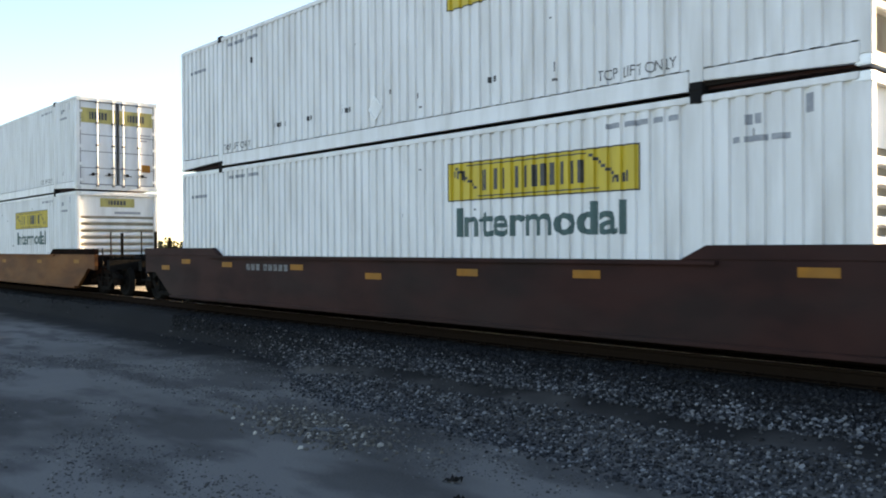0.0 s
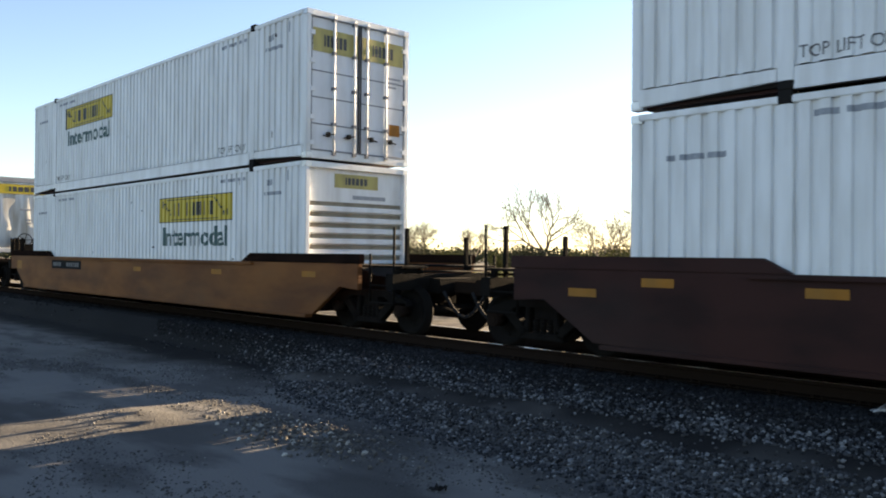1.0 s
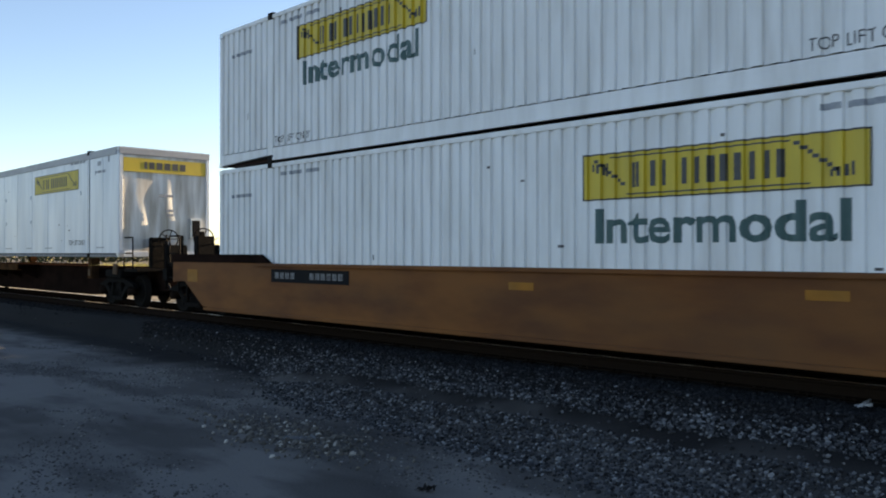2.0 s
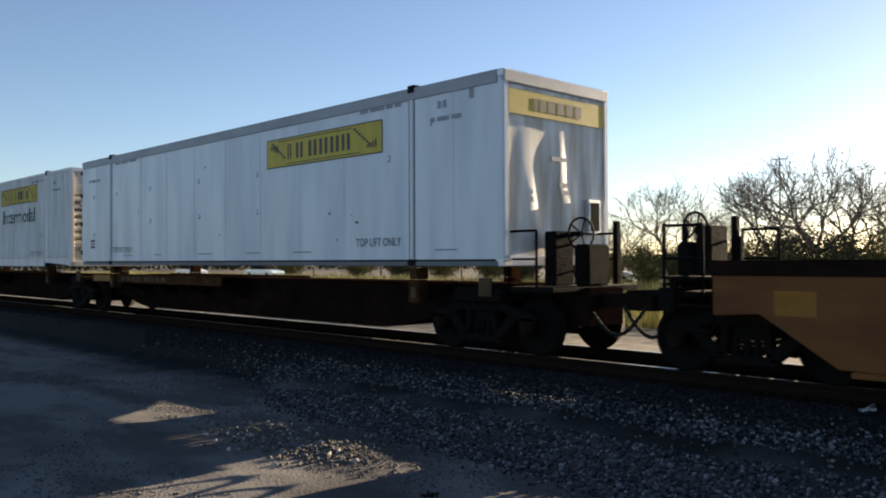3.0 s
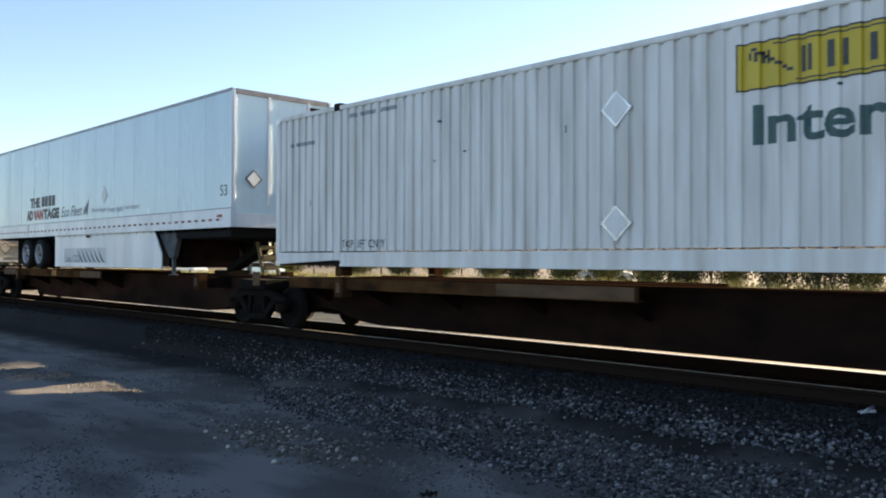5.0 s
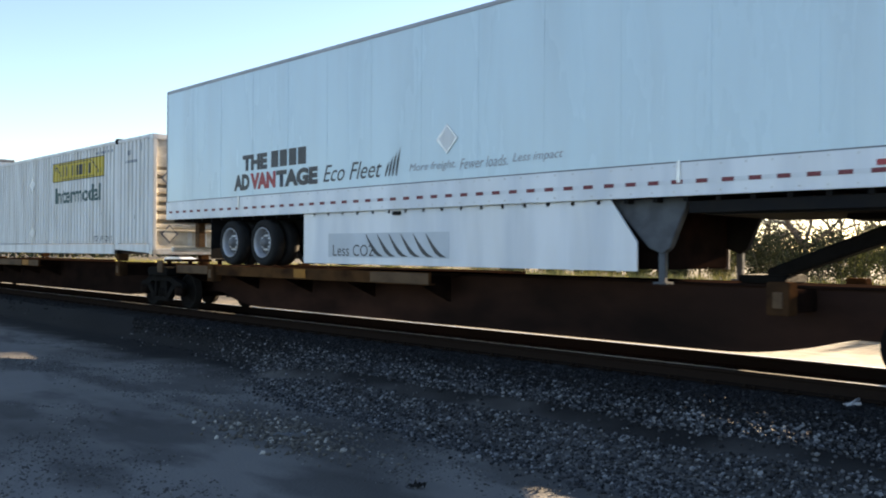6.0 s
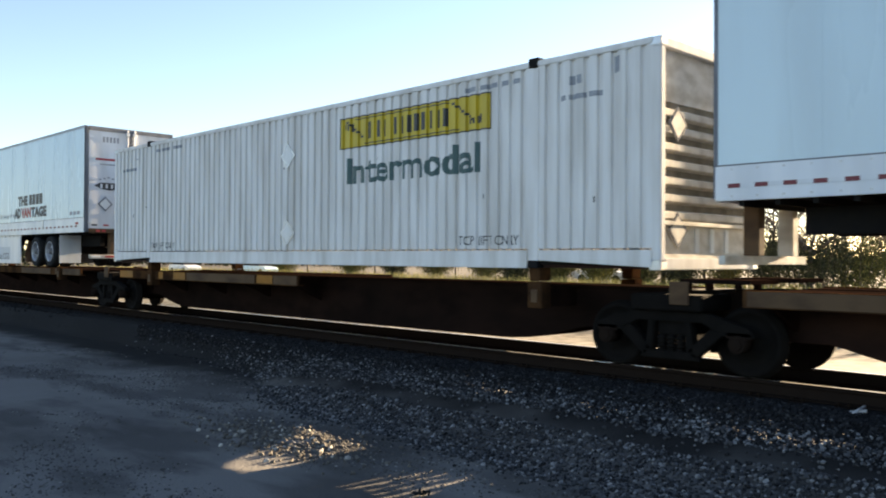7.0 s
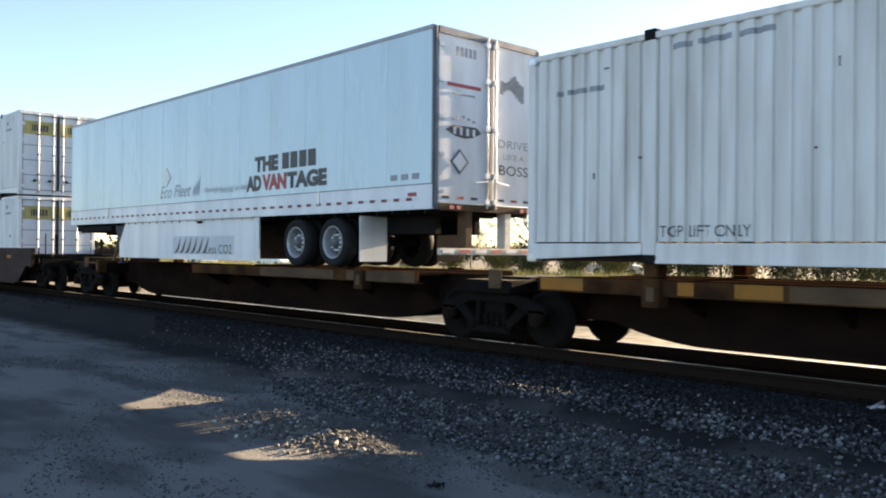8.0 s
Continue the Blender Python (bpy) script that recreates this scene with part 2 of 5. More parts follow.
def lathe(bm, profile, y=0.0, n=32, centre=(0, 0, 0), caps=True):
    """A body of revolution about the y axis from (radius, y) pairs."""
    c = Vector(centre)
    rings = []
    for r, yy in profile:
        rings.append([bm.verts.new(c + Vector((r * math.cos(2 * math.pi * i / n), yy + y, r * math.sin(2 * math.pi * i / n)))) for i in range(n)])
    for a, b in zip(rings, rings[1:]):
        for i in range(n):
            f = bm.faces.new((a[i], b[i], b[(i + 1) % n], a[(i + 1) % n]))
            f.smooth = True
    if caps:
        bm.faces.new(rings[0])
        bm.faces.new(rings[-1][::-1])


def prism(bm, outline, y0, y1):
    """An outline of (x, z) pairs drawn out from y0 to y1."""
    a = [bm.verts.new((x, y0, z)) for x, z in outline]
    b = [bm.verts.new((x, y1, z)) for x, z in outline]
    k = len(outline)
    bm.faces.new(a)
    bm.faces.new(b[::-1])
    for i in range(k):
        bm.faces.new((a[i], b[i], b[(i + 1) % k], a[(i + 1) % k]))


def finish(name, bm, mat, bevel=0.0):
    bmesh.ops.recalc_face_normals(bm, faces=bm.faces[:])
    if bevel:
        es = [e for e in bm.edges if e.is_manifold and len(e.link_faces) == 2 and e.calc_face_angle(0) > 0.6]
        bmesh.ops.bevel(bm, geom=es, offset=bevel, segments=2, affect="EDGES", clamp_overlap=True)
    me = bpy.data.meshes.new(name)
    bm.to_mesh(me)
    bm.free()
    me.materials.append(mat)
    return me


def part(name, bm, mat, parent, label="", bevel=0.0):
    ob = new(name, finish(name, bm, mat, bevel))
    ob.parent = parent
    return tagged(ob, label)


def thing(name, label, category, group="", kind=""):
    return tagged(new(name), label, category, group, kind)


def boxes(name, mat, parent, *dims, label="", bevel=0.0):
    bm = bmesh.new()
    for q in dims:
        box(bm, *q)
    return part(name, bm, mat, parent, label, bevel)


def words(text, size, slant=0.0, bold=0.0):
    """A flat bmesh of built-in-font lettering in x and z, its left foot at the origin, height of capitals = size."""
    cu = bpy.data.curves.new("lettering", "FONT")
    cu.body, cu.size, cu.shear, cu.offset, cu.resolution_u = text, size * 1.4, slant, bold, 3
    ob = bpy.data.objects.new("lettering", cu)
    scene.collection.objects.link(ob)
    me = bpy.data.meshes.new_from_object(ob.evaluated_get(bpy.context.evaluated_depsgraph_get()))
    bpy.data.objects.remove(ob)
    bm = bmesh.new()
    bm.from_mesh(me)
    bpy.data.meshes.remove(me)
    for v in bm.verts:
        v.co = Vector((v.co.x, 0, v.co.y))
    return bm


def write(text, mat, parent, x0, x1, y, z0, z1, name="lettering", label="", drape=None, slant=0.0, bold=0.0, axis="x"):
    """Lettering fitted between x0 and x1, z0 and z1 on a face that looks to -y (axis x) or to +x (axis y)."""
    bm = words(text, 1.0, slant, bold)
    xs = [v.co.x for v in bm.verts]
    zs = [v.co.z for v in bm.verts]
    ax, bx, az, bz = min(xs), max(xs), min(zs), max(zs)
    for v in bm.verts:
        v.co = Vector((x0 + (v.co.x - ax) / (bx - ax) * (x1 - x0), y, z0 + (v.co.z - az) / (bz - az) * (z1 - z0)))
    if drape:
        for c in drape.breaks(x0, x1):
            bmesh.ops.bisect_plane(bm, geom=bm.verts[:] + bm.edges[:] + bm.faces[:], plane_co=(c, 0, 0), plane_no=(1, 0, 0))
        for v in bm.verts:
            v.co.y = y + drape.depth(v.co.x)
    if axis == "y":
        for v in bm.verts:
            v.co = Vector((v.co.y, v.co.x, v.co.z))
    return part(name, bm, mat, parent, label)

# ---- ground and track ----
TRACK_Y = 10.40                 # middle of the track
GROUND_Z = -0.65                # the lot on the viewer's side; rail top is 0


def toe_line(x):
    """Foot of the ballast shoulder, which spreads towards the lot in the east."""
    return float(np.interp(x, (-40, -16, -13, -10.5, -9, -5, -3, 0, 8), (8.4, 8.3, 7.9, 6.6, 6.25, 6.1, 6.0, 5.8, 5.5))) + 0.18 * noise.noise((x * 0.6, 1.7, 0))


def ground_height(x, y):
    """Height of the sheet: lot, ballast shoulder, track bed, land beyond."""
    toe = toe_line(x)
    if y < toe:
        h = GROUND_Z
    elif y < 8.6:
        k = (y - toe) / (8.6 - toe)
        h = GROUND_Z + (k * k * (3 - 2 * k)) * (-0.2 - GROUND_Z)
        h = max(GROUND_Z, min(h, -0.04 - (9.645 - y) * 0.155))
    elif y < 12.3:
        h = -0.195
    else:
        h = -0.195 - min(1, (y - 12.3) / 2.2) * 0.2
    if y < 8 and -40 < x < 25 and y > -15:
        h += 0.035 * noise.noise((x * 0.55, y * 0.8, 0)) + 0.014 * noise.noise((x * 2.3, y * 2.8, 3)) + 0.006 * noise.noise((x * 7, y * 7, 5))
    return h


def spaced(lo, hi, fine_lo, fine_hi, fine, grow=1.35):
    a = list(np.arange(fine_lo, fine_hi + 1e-6, fine))
    s, p = fine, fine_hi
    while p < hi:
        s *= grow
        p += s
        a.append(min(p, hi))
    s, p = fine, fine_lo
    while p > lo:
        s *= grow
        p -= s
        a.insert(0, max(p, lo))
    return a


def build_ground():
    xs = spaced(-2500, 2500, -22, 3, 0.14)
    ys = spaced(-2500, 2500, 2, 9, 0.14)
    verts = [(x, y, ground_height(x, y)) for y in ys for x in xs]
    w = len(xs)
    faces = [(j * w + i, j * w + i + 1, (j + 1) * w + i + 1, (j + 1) * w + i) for j in range(len(ys) - 1) for i in range(w - 1)]
    me = bpy.data.meshes.new("ground")
    me.from_pydata(verts, [], faces)
    me.shade_smooth()
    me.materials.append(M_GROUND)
    tagged(new("ground", me), "dusty trodden dirt lot running to dry open land", "ground", kind="structure")


build_ground()


def stones_mesh(name, places, mat, flat=0.7):
    """Many small angular stones in one mesh; places: x, y, z, size."""
    rng = np.random.default_rng(3)
    t = (1 + 5 ** 0.5) / 2
    base = np.array([(-1, t, 0), (1, t, 0), (-1, -t, 0), (1, -t, 0), (0, -1, t), (0, 1, t), (0, -1, -t), (0, 1, -t), (t, 0, -1), (t, 0, 1), (-t, 0, -1), (-t, 0, 1)]) / 1.9
    tri = [(0, 11, 5), (0, 5, 1), (0, 1, 7), (0, 7, 10), (0, 10, 11), (1, 5, 9), (5, 11, 4), (11, 10, 2), (10, 7, 6), (7, 1, 8),
           (3, 9, 4), (3, 4, 2), (3, 2, 6), (3, 6, 8), (3, 8, 9), (4, 9, 5), (2, 4, 11), (6, 2, 10), (8, 6, 7), (9, 8, 1)]
    shapes = []
    for _ in range(40):
        s = base * rng.uniform(0.6, 1.25, (12, 1)) * np.array([1, rng.uniform(0.6, 1), rng.uniform(0.45, 0.9) * flat / 0.7])
        a, b = rng.uniform(0, 6.28), rng.uniform(-0.5, 0.5)
        rz = np.array([[math.cos(a), -math.sin(a), 0], [math.sin(a), math.cos(a), 0], [0, 0, 1]])
        rx = np.array([[1, 0, 0], [0, math.cos(b), -math.sin(b)], [0, math.sin(b), math.cos(b)]])
        shapes.append(s @ rz.T @ rx.T)
    places = np.asarray(places)
    k = len(places)
    v = np.empty((k, 12, 3))
    pick = rng.integers(0, 40, k)
    for i in range(40):
        sel = pick == i
        v[sel] = shapes[i][None] * places[sel, 3][:, None, None] * 0.5 + places[sel, None, :3]
    f = (np.array(tri)[None] + 12 * np.arange(k)[:, None, None]).reshape(-1)
    me = bpy.data.meshes.new(name)
    me.vertices.add(k * 12)
    me.vertices.foreach_set("co", v.reshape(-1))
    me.loops.add(len(f))
    me.loops.foreach_set("vertex_index", f.astype(np.int32))
    me.polygons.add(len(f) // 3)
    me.polygons.foreach_set("loop_start", np.arange(0, len(f), 3, dtype=np.int32))
    me.update(calc_edges=True)
    me.shade_flat()
    me.materials.append(mat)
    return me


def build_ballast():
    rng = np.random.default_rng(11)
    out, blackish = [], []
    for _ in range(100000):
        x = rng.uniform(-19, 1.0) if rng.random() < 0.88 else rng.uniform(-60, -23)
        y = rng.uniform(4.0, 9.35)
        toe = toe_line(x) + 0.12
        keep = 1.0 if y > toe else 0.7 * math.exp(-(toe - y) / 0.10)
        path = abs(y - (7.45 + 0.12 * noise.noise((x * 0.4, 9, 0))))
        if path < 0.15:
            keep *= 0.06
        if rng.random() > keep:
            continue
        # Stones nearer the rails take the darker colour.
        pick = blackish if y + rng.normal(0, 0.25) > 8.25 else out
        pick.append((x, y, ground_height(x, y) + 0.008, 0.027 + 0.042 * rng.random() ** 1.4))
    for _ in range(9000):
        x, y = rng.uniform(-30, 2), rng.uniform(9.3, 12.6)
        blackish.append((x, y, -0.2, rng.uniform(0.03, 0.06)))
    tagged(new("track_ballast", stones_mesh("track_ballast", blackish, M_BLACKISH)), "near-black stones round the ties", "ballast", kind="stuff")
    tagged(new("ballast", stones_mesh("ballast", out, M_BALLAST)), "dark grey crushed stone ballast along the track", "ballast", kind="stuff")
    loose = []
    for _ in range(60000):
        x, y = rng.uniform(-20, 0), rng.uniform(1.2, 7.5)
        if y > toe_line(x) + 0.3:
            continue
        k = noise.noise((x * 0.35, y * 0.8, 4)) + 0.5 * noise.noise((x * 1.3, y * 2.2, 8))
        if k + rng.uniform(-0.25, 0.2) < 0.06:
            continue
        loose.append((x, y, ground_height(x, y) + 0.001, 0.012 + 0.035 * rng.random() ** 3))
    tagged(new("gravel", stones_mesh("gravel", loose, M_GRIT)), "loose gravel scattered on the dirt lot", "gravel", kind="stuff")


build_ballast()


def build_rubble():
    rng = np.random.default_rng(21)
    out = []
    for _ in range(1100):
        x, y = rng.normal(-8.0, 0.7), rng.normal(5.3, 0.26)
        out.append((x, y, ground_height(x, y) + 0.008, 0.02 + 0.07 * rng.random() ** 2.5))
    tagged(new("rubble", stones_mesh("rubble", out, M_PALE)), "pale broken rubble strewn on the dirt", "rubble", kind="stuff")


build_rubble()

RAIL = [(-0.076, -0.185), (0.076, -0.185), (0.076, -0.172), (0.012, -0.155), (0.009, -0.05), (0.037, -0.04), (0.037, -0.008), (0.028, 0.0),
        (-0.028, 0.0), (-0.037, -0.008), (-0.037, -0.04), (-0.009, -0.05), (-0.012, -0.155), (-0.076, -0.172)]


def build_track():
    track = tagged(new("railway_track"), "single railway track with steel rails on timber ties", "railway track", kind="structure")
    for s in (-1, 1):
        bm = bmesh.new()
        cuts = [-700, -300, -150, -100, -80] + [-60 + 4 * k for k in range(20)] + [40, 90, 300]
        rings = [[bm.verts.new((x, s * 0.755 + y + TRACK_Y, z)) for y, z in RAIL] for x in cuts]
        for a, b in zip(rings, rings[1:]):
            for i in range(len(RAIL)):
                f = bm.faces.new((a[i], b[i], b[(i + 1) % len(RAIL)], a[(i + 1) % len(RAIL)]))
                if RAIL[i][1] >= -0.001 and RAIL[(i + 1) % len(RAIL)][1] >= -0.001:
                    f.material_index = 1
        a, b = rings[0], rings[-1]
        bm.faces.new(a)
        bm.faces.new(b[::-1])
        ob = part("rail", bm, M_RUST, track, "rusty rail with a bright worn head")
        ob.data.materials.append(M_STEEL)
    bm = bmesh.new()
    box(bm, -0.115, 0.115, -1.3, 1.3, -0.36, -0.19)
    tie = finish("tie", bm, M_TIE, 0.012)
    bm = bmesh.new()
    for s in (-1, 1):
        box(bm, -0.09, 0.09, s * 0.755 - 0.17, s * 0.755 + 0.15, -0.192, -0.182)
        for dx, dy in ((-0.06, -0.1), (0.06, 0.1), (0.06, -0.12)):
            rod(bm, (dx, s * 0.755 + dy, -0.19), (dx, s * 0.755 + dy, -0.155), 0.014, 6)
            box(bm, dx - 0.02, dx + 0.02, s * 0.755 + dy - 0.02, s * 0.755 + dy + 0.02, -0.157, -0.147)
    plate = finish("tie_plate", bm, M_RUST)
    for i in range(110):
        o = new("tie", tie)
        o.parent = track
        o.matrix_basis = pose(-50 + i * 0.505, TRACK_Y + 0.03 * math.sin(i * 7.1), 0, 0, 0, 0.8 * math.sin(i * 3.3))
        p = new("tie_plate", plate)
        p.parent = o
        p.matrix_basis = pose(0, -0.03 * math.sin(i * 7.1), 0, 0, 0, -0.8 * math.sin(i * 3.3))
    bm = bmesh.new()
    for i in range(300):
        box(bm, -202 + i * 0.505 - 0.115, -202 + i * 0.505 + 0.115, TRACK_Y - 1.3, TRACK_Y + 1.3, -0.36, -0.19)
    tagged(part("ties", bm, M_TIE, track), kind="stuff")


build_track()

# ---- train ----
L, HALF, TALL = 8.075, 1.295, 2.90         # half length, half width and height of a 53-foot container
TRAIN = []                                 # things that ride with the train: object, place in the train
TURNING = []                               # wheelsets: object, place in its truck


def train_at(t):
    return 13.535 * t + 0.0275 * (t - 4) ** 2


class Ribs:
    """Trapezoid corrugation along x: depth below the outer face."""
    pitch, deep = 0.2185, 0.042

    def depth(self, x):
        u = (x / self.pitch) % 1.0
        if u < 0.56:
            return 0.0
        if u < 0.61:
            return self.deep * (u - 0.56) / 0.05
        if u < 0.95:
            return self.deep
        return self.deep * (1 - u) / 0.05

    def breaks(self, x0, x1):
        out = []
        for k in range(math.floor(x0 / self.pitch) - 1, math.ceil(x1 / self.pitch) + 1):
            out += [c for c in ((k + u) * self.pitch for u in (0, 0.56, 0.61, 0.95)) if x0 < c < x1]
        return out


RIBS = Ribs()


def ribbed_sheet(bm, x0, x1, z0, z1, y, sign):
    xs = [x0] + RIBS.breaks(x0, x1) + [x1]
    lo = [bm.verts.new((x, sign * (y - RIBS.depth(x)), z0)) for x in xs]
    hi = [bm.verts.new((x, sign * (y - RIBS.depth(x)), z1)) for x in xs]
    for i in range(len(xs) - 1):
        bm.faces.new((lo[i], lo[i + 1], hi[i + 1], hi[i]))


def flat_bars(bm, x0, x1, z0, z1, y, spec, drape=None):
    """Plain bars standing in for writing: spec is a run of relative widths, odd entries are gaps."""
    total = sum(spec)
    x = x0
    for i, w in enumerate(spec):
        w = w / total * (x1 - x0)
        if i % 2 == 0:
            cuts = [x] + (drape.breaks(x, x + w) if drape else []) + [x + w]
            for a, b in zip(cuts, cuts[1:]):
                ya, yb = (y + drape.depth(a + 1e-6), y + drape.depth(b - 1e-6)) if drape else (y, y)
                bm.faces.new([bm.verts.new(c) for c in ((a, ya, z0), (b, yb, z0), (b, yb, z1), (a, ya, z1))])
        x += w


def bar_parts(name, mat, parent, x0, x1, z0, z1, y, spec, drape=None, label=""):
    """A row of plain bars, each a part of its own."""
    total, x = sum(spec), x0
    for i, w in enumerate(spec):
        w = w / total * (x1 - x0)
        if i % 2 == 0:
            bm = bmesh.new()
            flat_bars(bm, x, x + w, z0, z1, y, (1,), drape)
            bmesh.ops.remove_doubles(bm, verts=bm.verts[:], dist=0.0005)
            part(name, bm, mat, parent, label)
        x += w


def sign_side(parent, x0, x1, z0, z1, drape):
    """Yellow name panel with a thin dark border, an inner frame, corner flourishes and bars for the name."""
    y = -HALF - 0.004
    bm = bmesh.new()
    flat_bars(bm, x0, x1, z0, z1, y, (1,), drape)
    bmesh.ops.remove_doubles(bm, verts=bm.verts[:], dist=0.0005)
    panel = part("name_panel", bm, M_YELLOW, parent, "yellow panel with dark name bars")
    bm = bmesh.new()
    h, w = z1 - z0, x1 - x0
    for a, b, c, e in ((x0, x1, z0, z0 + 0.02), (x0, x1, z1 - 0.02, z1), (x0, x0 + 0.02, z0, z1), (x1 - 0.02, x1, z0, z1),
                       (x0 + 0.19 * w, x1 - 0.17 * w, z0 + 0.09 * h, z0 + 0.12 * h), (x0 + 0.12 * w, x1 - 0.23 * w, z1 - 0.12 * h, z1 - 0.09 * h)):
        flat_bars(bm, a, b, c, e, y - 0.004, (1,), drape)
    for k in range(7):                      # slanting flourish strokes at both ends
        for base in (x0 + 0.05 * w, x1 - 0.22 * w):
            a = base + k * 0.019 * w
            flat_bars(bm, a, a + 0.02 * w, z1 - (0.2 + 0.085 * k) * h, z1 - (0.13 + 0.085 * k) * h, y - 0.004, (1,), drape)
    for k in range(4):
        a = x1 - (0.115 - 0.02 * k) * w
        flat_bars(bm, a, a + 0.012 * w, z0 + 0.2 * h, z0 + (0.32 + 0.04 * k) * h, y - 0.004, (1,), drape)
        a = x0 + (0.04 + 0.02 * k) * w
        flat_bars(bm, a, a + 0.012 * w, z0 + (0.62 - 0.04 * k) * h, z0 + 0.78 * h, y - 0.004, (1,), drape)
    # the name as plain blocks
    zb, zt = z0 + 0.24 * h, z1 - 0.24 * h
    for u, cw in ((0.205, 0.035), (0.285, 0.06), (0.40, 0.07), (0.495, 0.07), (0.59, 0.07), (0.685, 0.065)):
        flat_bars(bm, x0 + u * w, x0 + (u + cw) * w, zb, zt, y - 0.005, (1, 0.9, 1), drape)
    part("name_mark", bm, M_INK, panel, "dark strokes and border on the yellow panel")
    return panel


def sign_end(parent, x, y0, y1, z0, z1, paint=None):
    bm = bmesh.new()
    box(bm, x, x + 0.004, y0, y1, z0, z1)
    panel = part("name_panel", bm, paint or M_FADED, parent, "yellow name panel with dark bars")
    bm = bmesh.new()
    u = y0 + 0.24 * (y1 - y0)
    for w in (0.035, 0.06, 0.07, 0.07, 0.07, 0.07):
        w *= y1 - y0
        box(bm, x + 0.005, x + 0.007, u, u + w, z0 + 0.25 * (z1 - z0), z1 - 0.25 * (z1 - z0))
        u += w + 0.025 * (y1 - y0)
    part("name_mark", bm, M_INK, panel)


def placard(parent, x, y, z, size, axis="x", face=None):
    """Diamond placard holder standing proud of the face."""
    bm = bmesh.new()
    s = size / 2
    pts = ((0, -s), (s, 0), (0, s), (-s, 0))
    for r, d, mat in ((1.0, 0.012, 0),):
        a = [bm.verts.new((x + p * r, y, z + q * r) if axis == "x" else (x, y + p * r, z + q * r)) for p, q in pts]
        off = Vector((0, -d, 0)) if axis == "x" else Vector((d, 0, 0))
        b = [bm.verts.new(v.co + off) for v in a]
        bm.faces.new(b)
        for i in range(4):
            bm.faces.new((a[i], a[(i + 1) % 4], b[(i + 1) % 4], b[i]))
    ob = part("placard", bm, M_ALU if axis == "x" else M_ROD, parent, "diamond placard holder")
    bm = bmesh.new()
    s *= 0.78
    off = Vector((0, -0.016, 0)) if axis == "x" else Vector((0.016, 0, 0))
    pts = ((0, -s), (s, 0), (0, s), (-s, 0))
    bm.faces.new([bm.verts.new((Vector((x + p, y, z + q)) if axis == "x" else Vector((x, y + p, z + q))) + off) for p, q in pts])
    part("placard_face", bm, face or M_WHITE, ob)


def doors_end(c, paint):
    """Two door leaves at the +x end with bright locking bars, dark seams, cams, handles and hinges."""
    x = L - 0.03
    for s in (-1, 1):
        y0, y1 = sorted((s * 0.012, s * (HALF - 0.10)))
        leaf = boxes("door", M_DOOR, c, (x - 0.05, x, y0, y1, 0.16, TALL - 0.12), bevel=0.008)
        for k in range(1, 5):
            boxes("door_seam", M_EDGE, leaf, (x, x + 0.006, y0 + 0.04, y1 - 0.04, 0.16 + k * 0.52 - 0.011, 0.16 + k * 0.52 + 0.011), label="dark horizontal seam")
        for u in (0.16, 0.66):
            y = s * u
            bm = bmesh.new()
            rod(bm, (x + 0.05, y, 0.08), (x + 0.05, y, TALL - 0.06), 0.024, 8)
            part("lock_rod", bm, M_BRIGHT, leaf, "bright galvanised locking bar")
            for z in (0.12, 0.7, 1.4, 2.1, TALL - 0.14):
                boxes("rod_bracket", M_EDGE if z in (0.12, TALL - 0.14) else M_ROD, leaf, (x, x + 0.075, y - 0.04, y + 0.04, z - 0.03, z + 0.03))
            bm = bmesh.new()
            rod(bm, (x + 0.07, y, 0.50), (x + 0.07, y + s * 0.26, 0.45), 0.014, 6)
            box(bm, x, x + 0.08, y + s * 0.13 - 0.03, y + s * 0.13 + 0.03, 0.44, 0.53)
            part("lock_handle", bm, M_BLACK, leaf, "dark lock handle")
        for z in (0.3, 0.8, 1.35, 1.9, 2.45):
            boxes("hinge", M_BRIGHT, leaf, (x, x + 0.045, s * (HALF - 0.13) - 0.05, s * (HALF - 0.13) + 0.05, z - 0.045, z + 0.045), label="white hinge")
        bm = bmesh.new()
        box(bm, x + 0.002, x + 0.01, *sorted((s * 0.014, s * 0.045)), 0.16, TALL - 0.12)
        part("door_gasket", bm, M_BLACK, leaf, "black door gasket")
        boxes("edge_seal", M_EDGE, leaf, (x + 0.002, x + 0.012, *sorted((s * (HALF - 0.10), s * (HALF - 0.135))), 0.16, TALL - 0.12), label="dark seal at the door's edge")
        sign_end(c, x + 0.007, *sorted((s * 0.06, s * (HALF - 0.15))), 2.10, 2.56)
    for z0, z1 in ((0.15, 0.18), (TALL - 0.14, TALL - 0.115)):
        boxes("edge_seal", M_EDGE, c, (x + 0.002, x + 0.034, -HALF + 0.1, HALF - 0.1, z0, z1), label="dark seal along the door frame")
    bm = bmesh.new()
    box(bm, x + 0.004, x + 0.012, 0.78, 1.06, 0.62, 0.86)
    part("sticker", bm, M_PATCH, c, "orange sticker on the door")
    for k in range(3):
        boxes("number_mark", M_GREY, c, (x + 0.004, x + 0.010, 0.72, 1.08 - 0.06 * k, 1.80 - 0.09 * k, 1.84 - 0.09 * k))


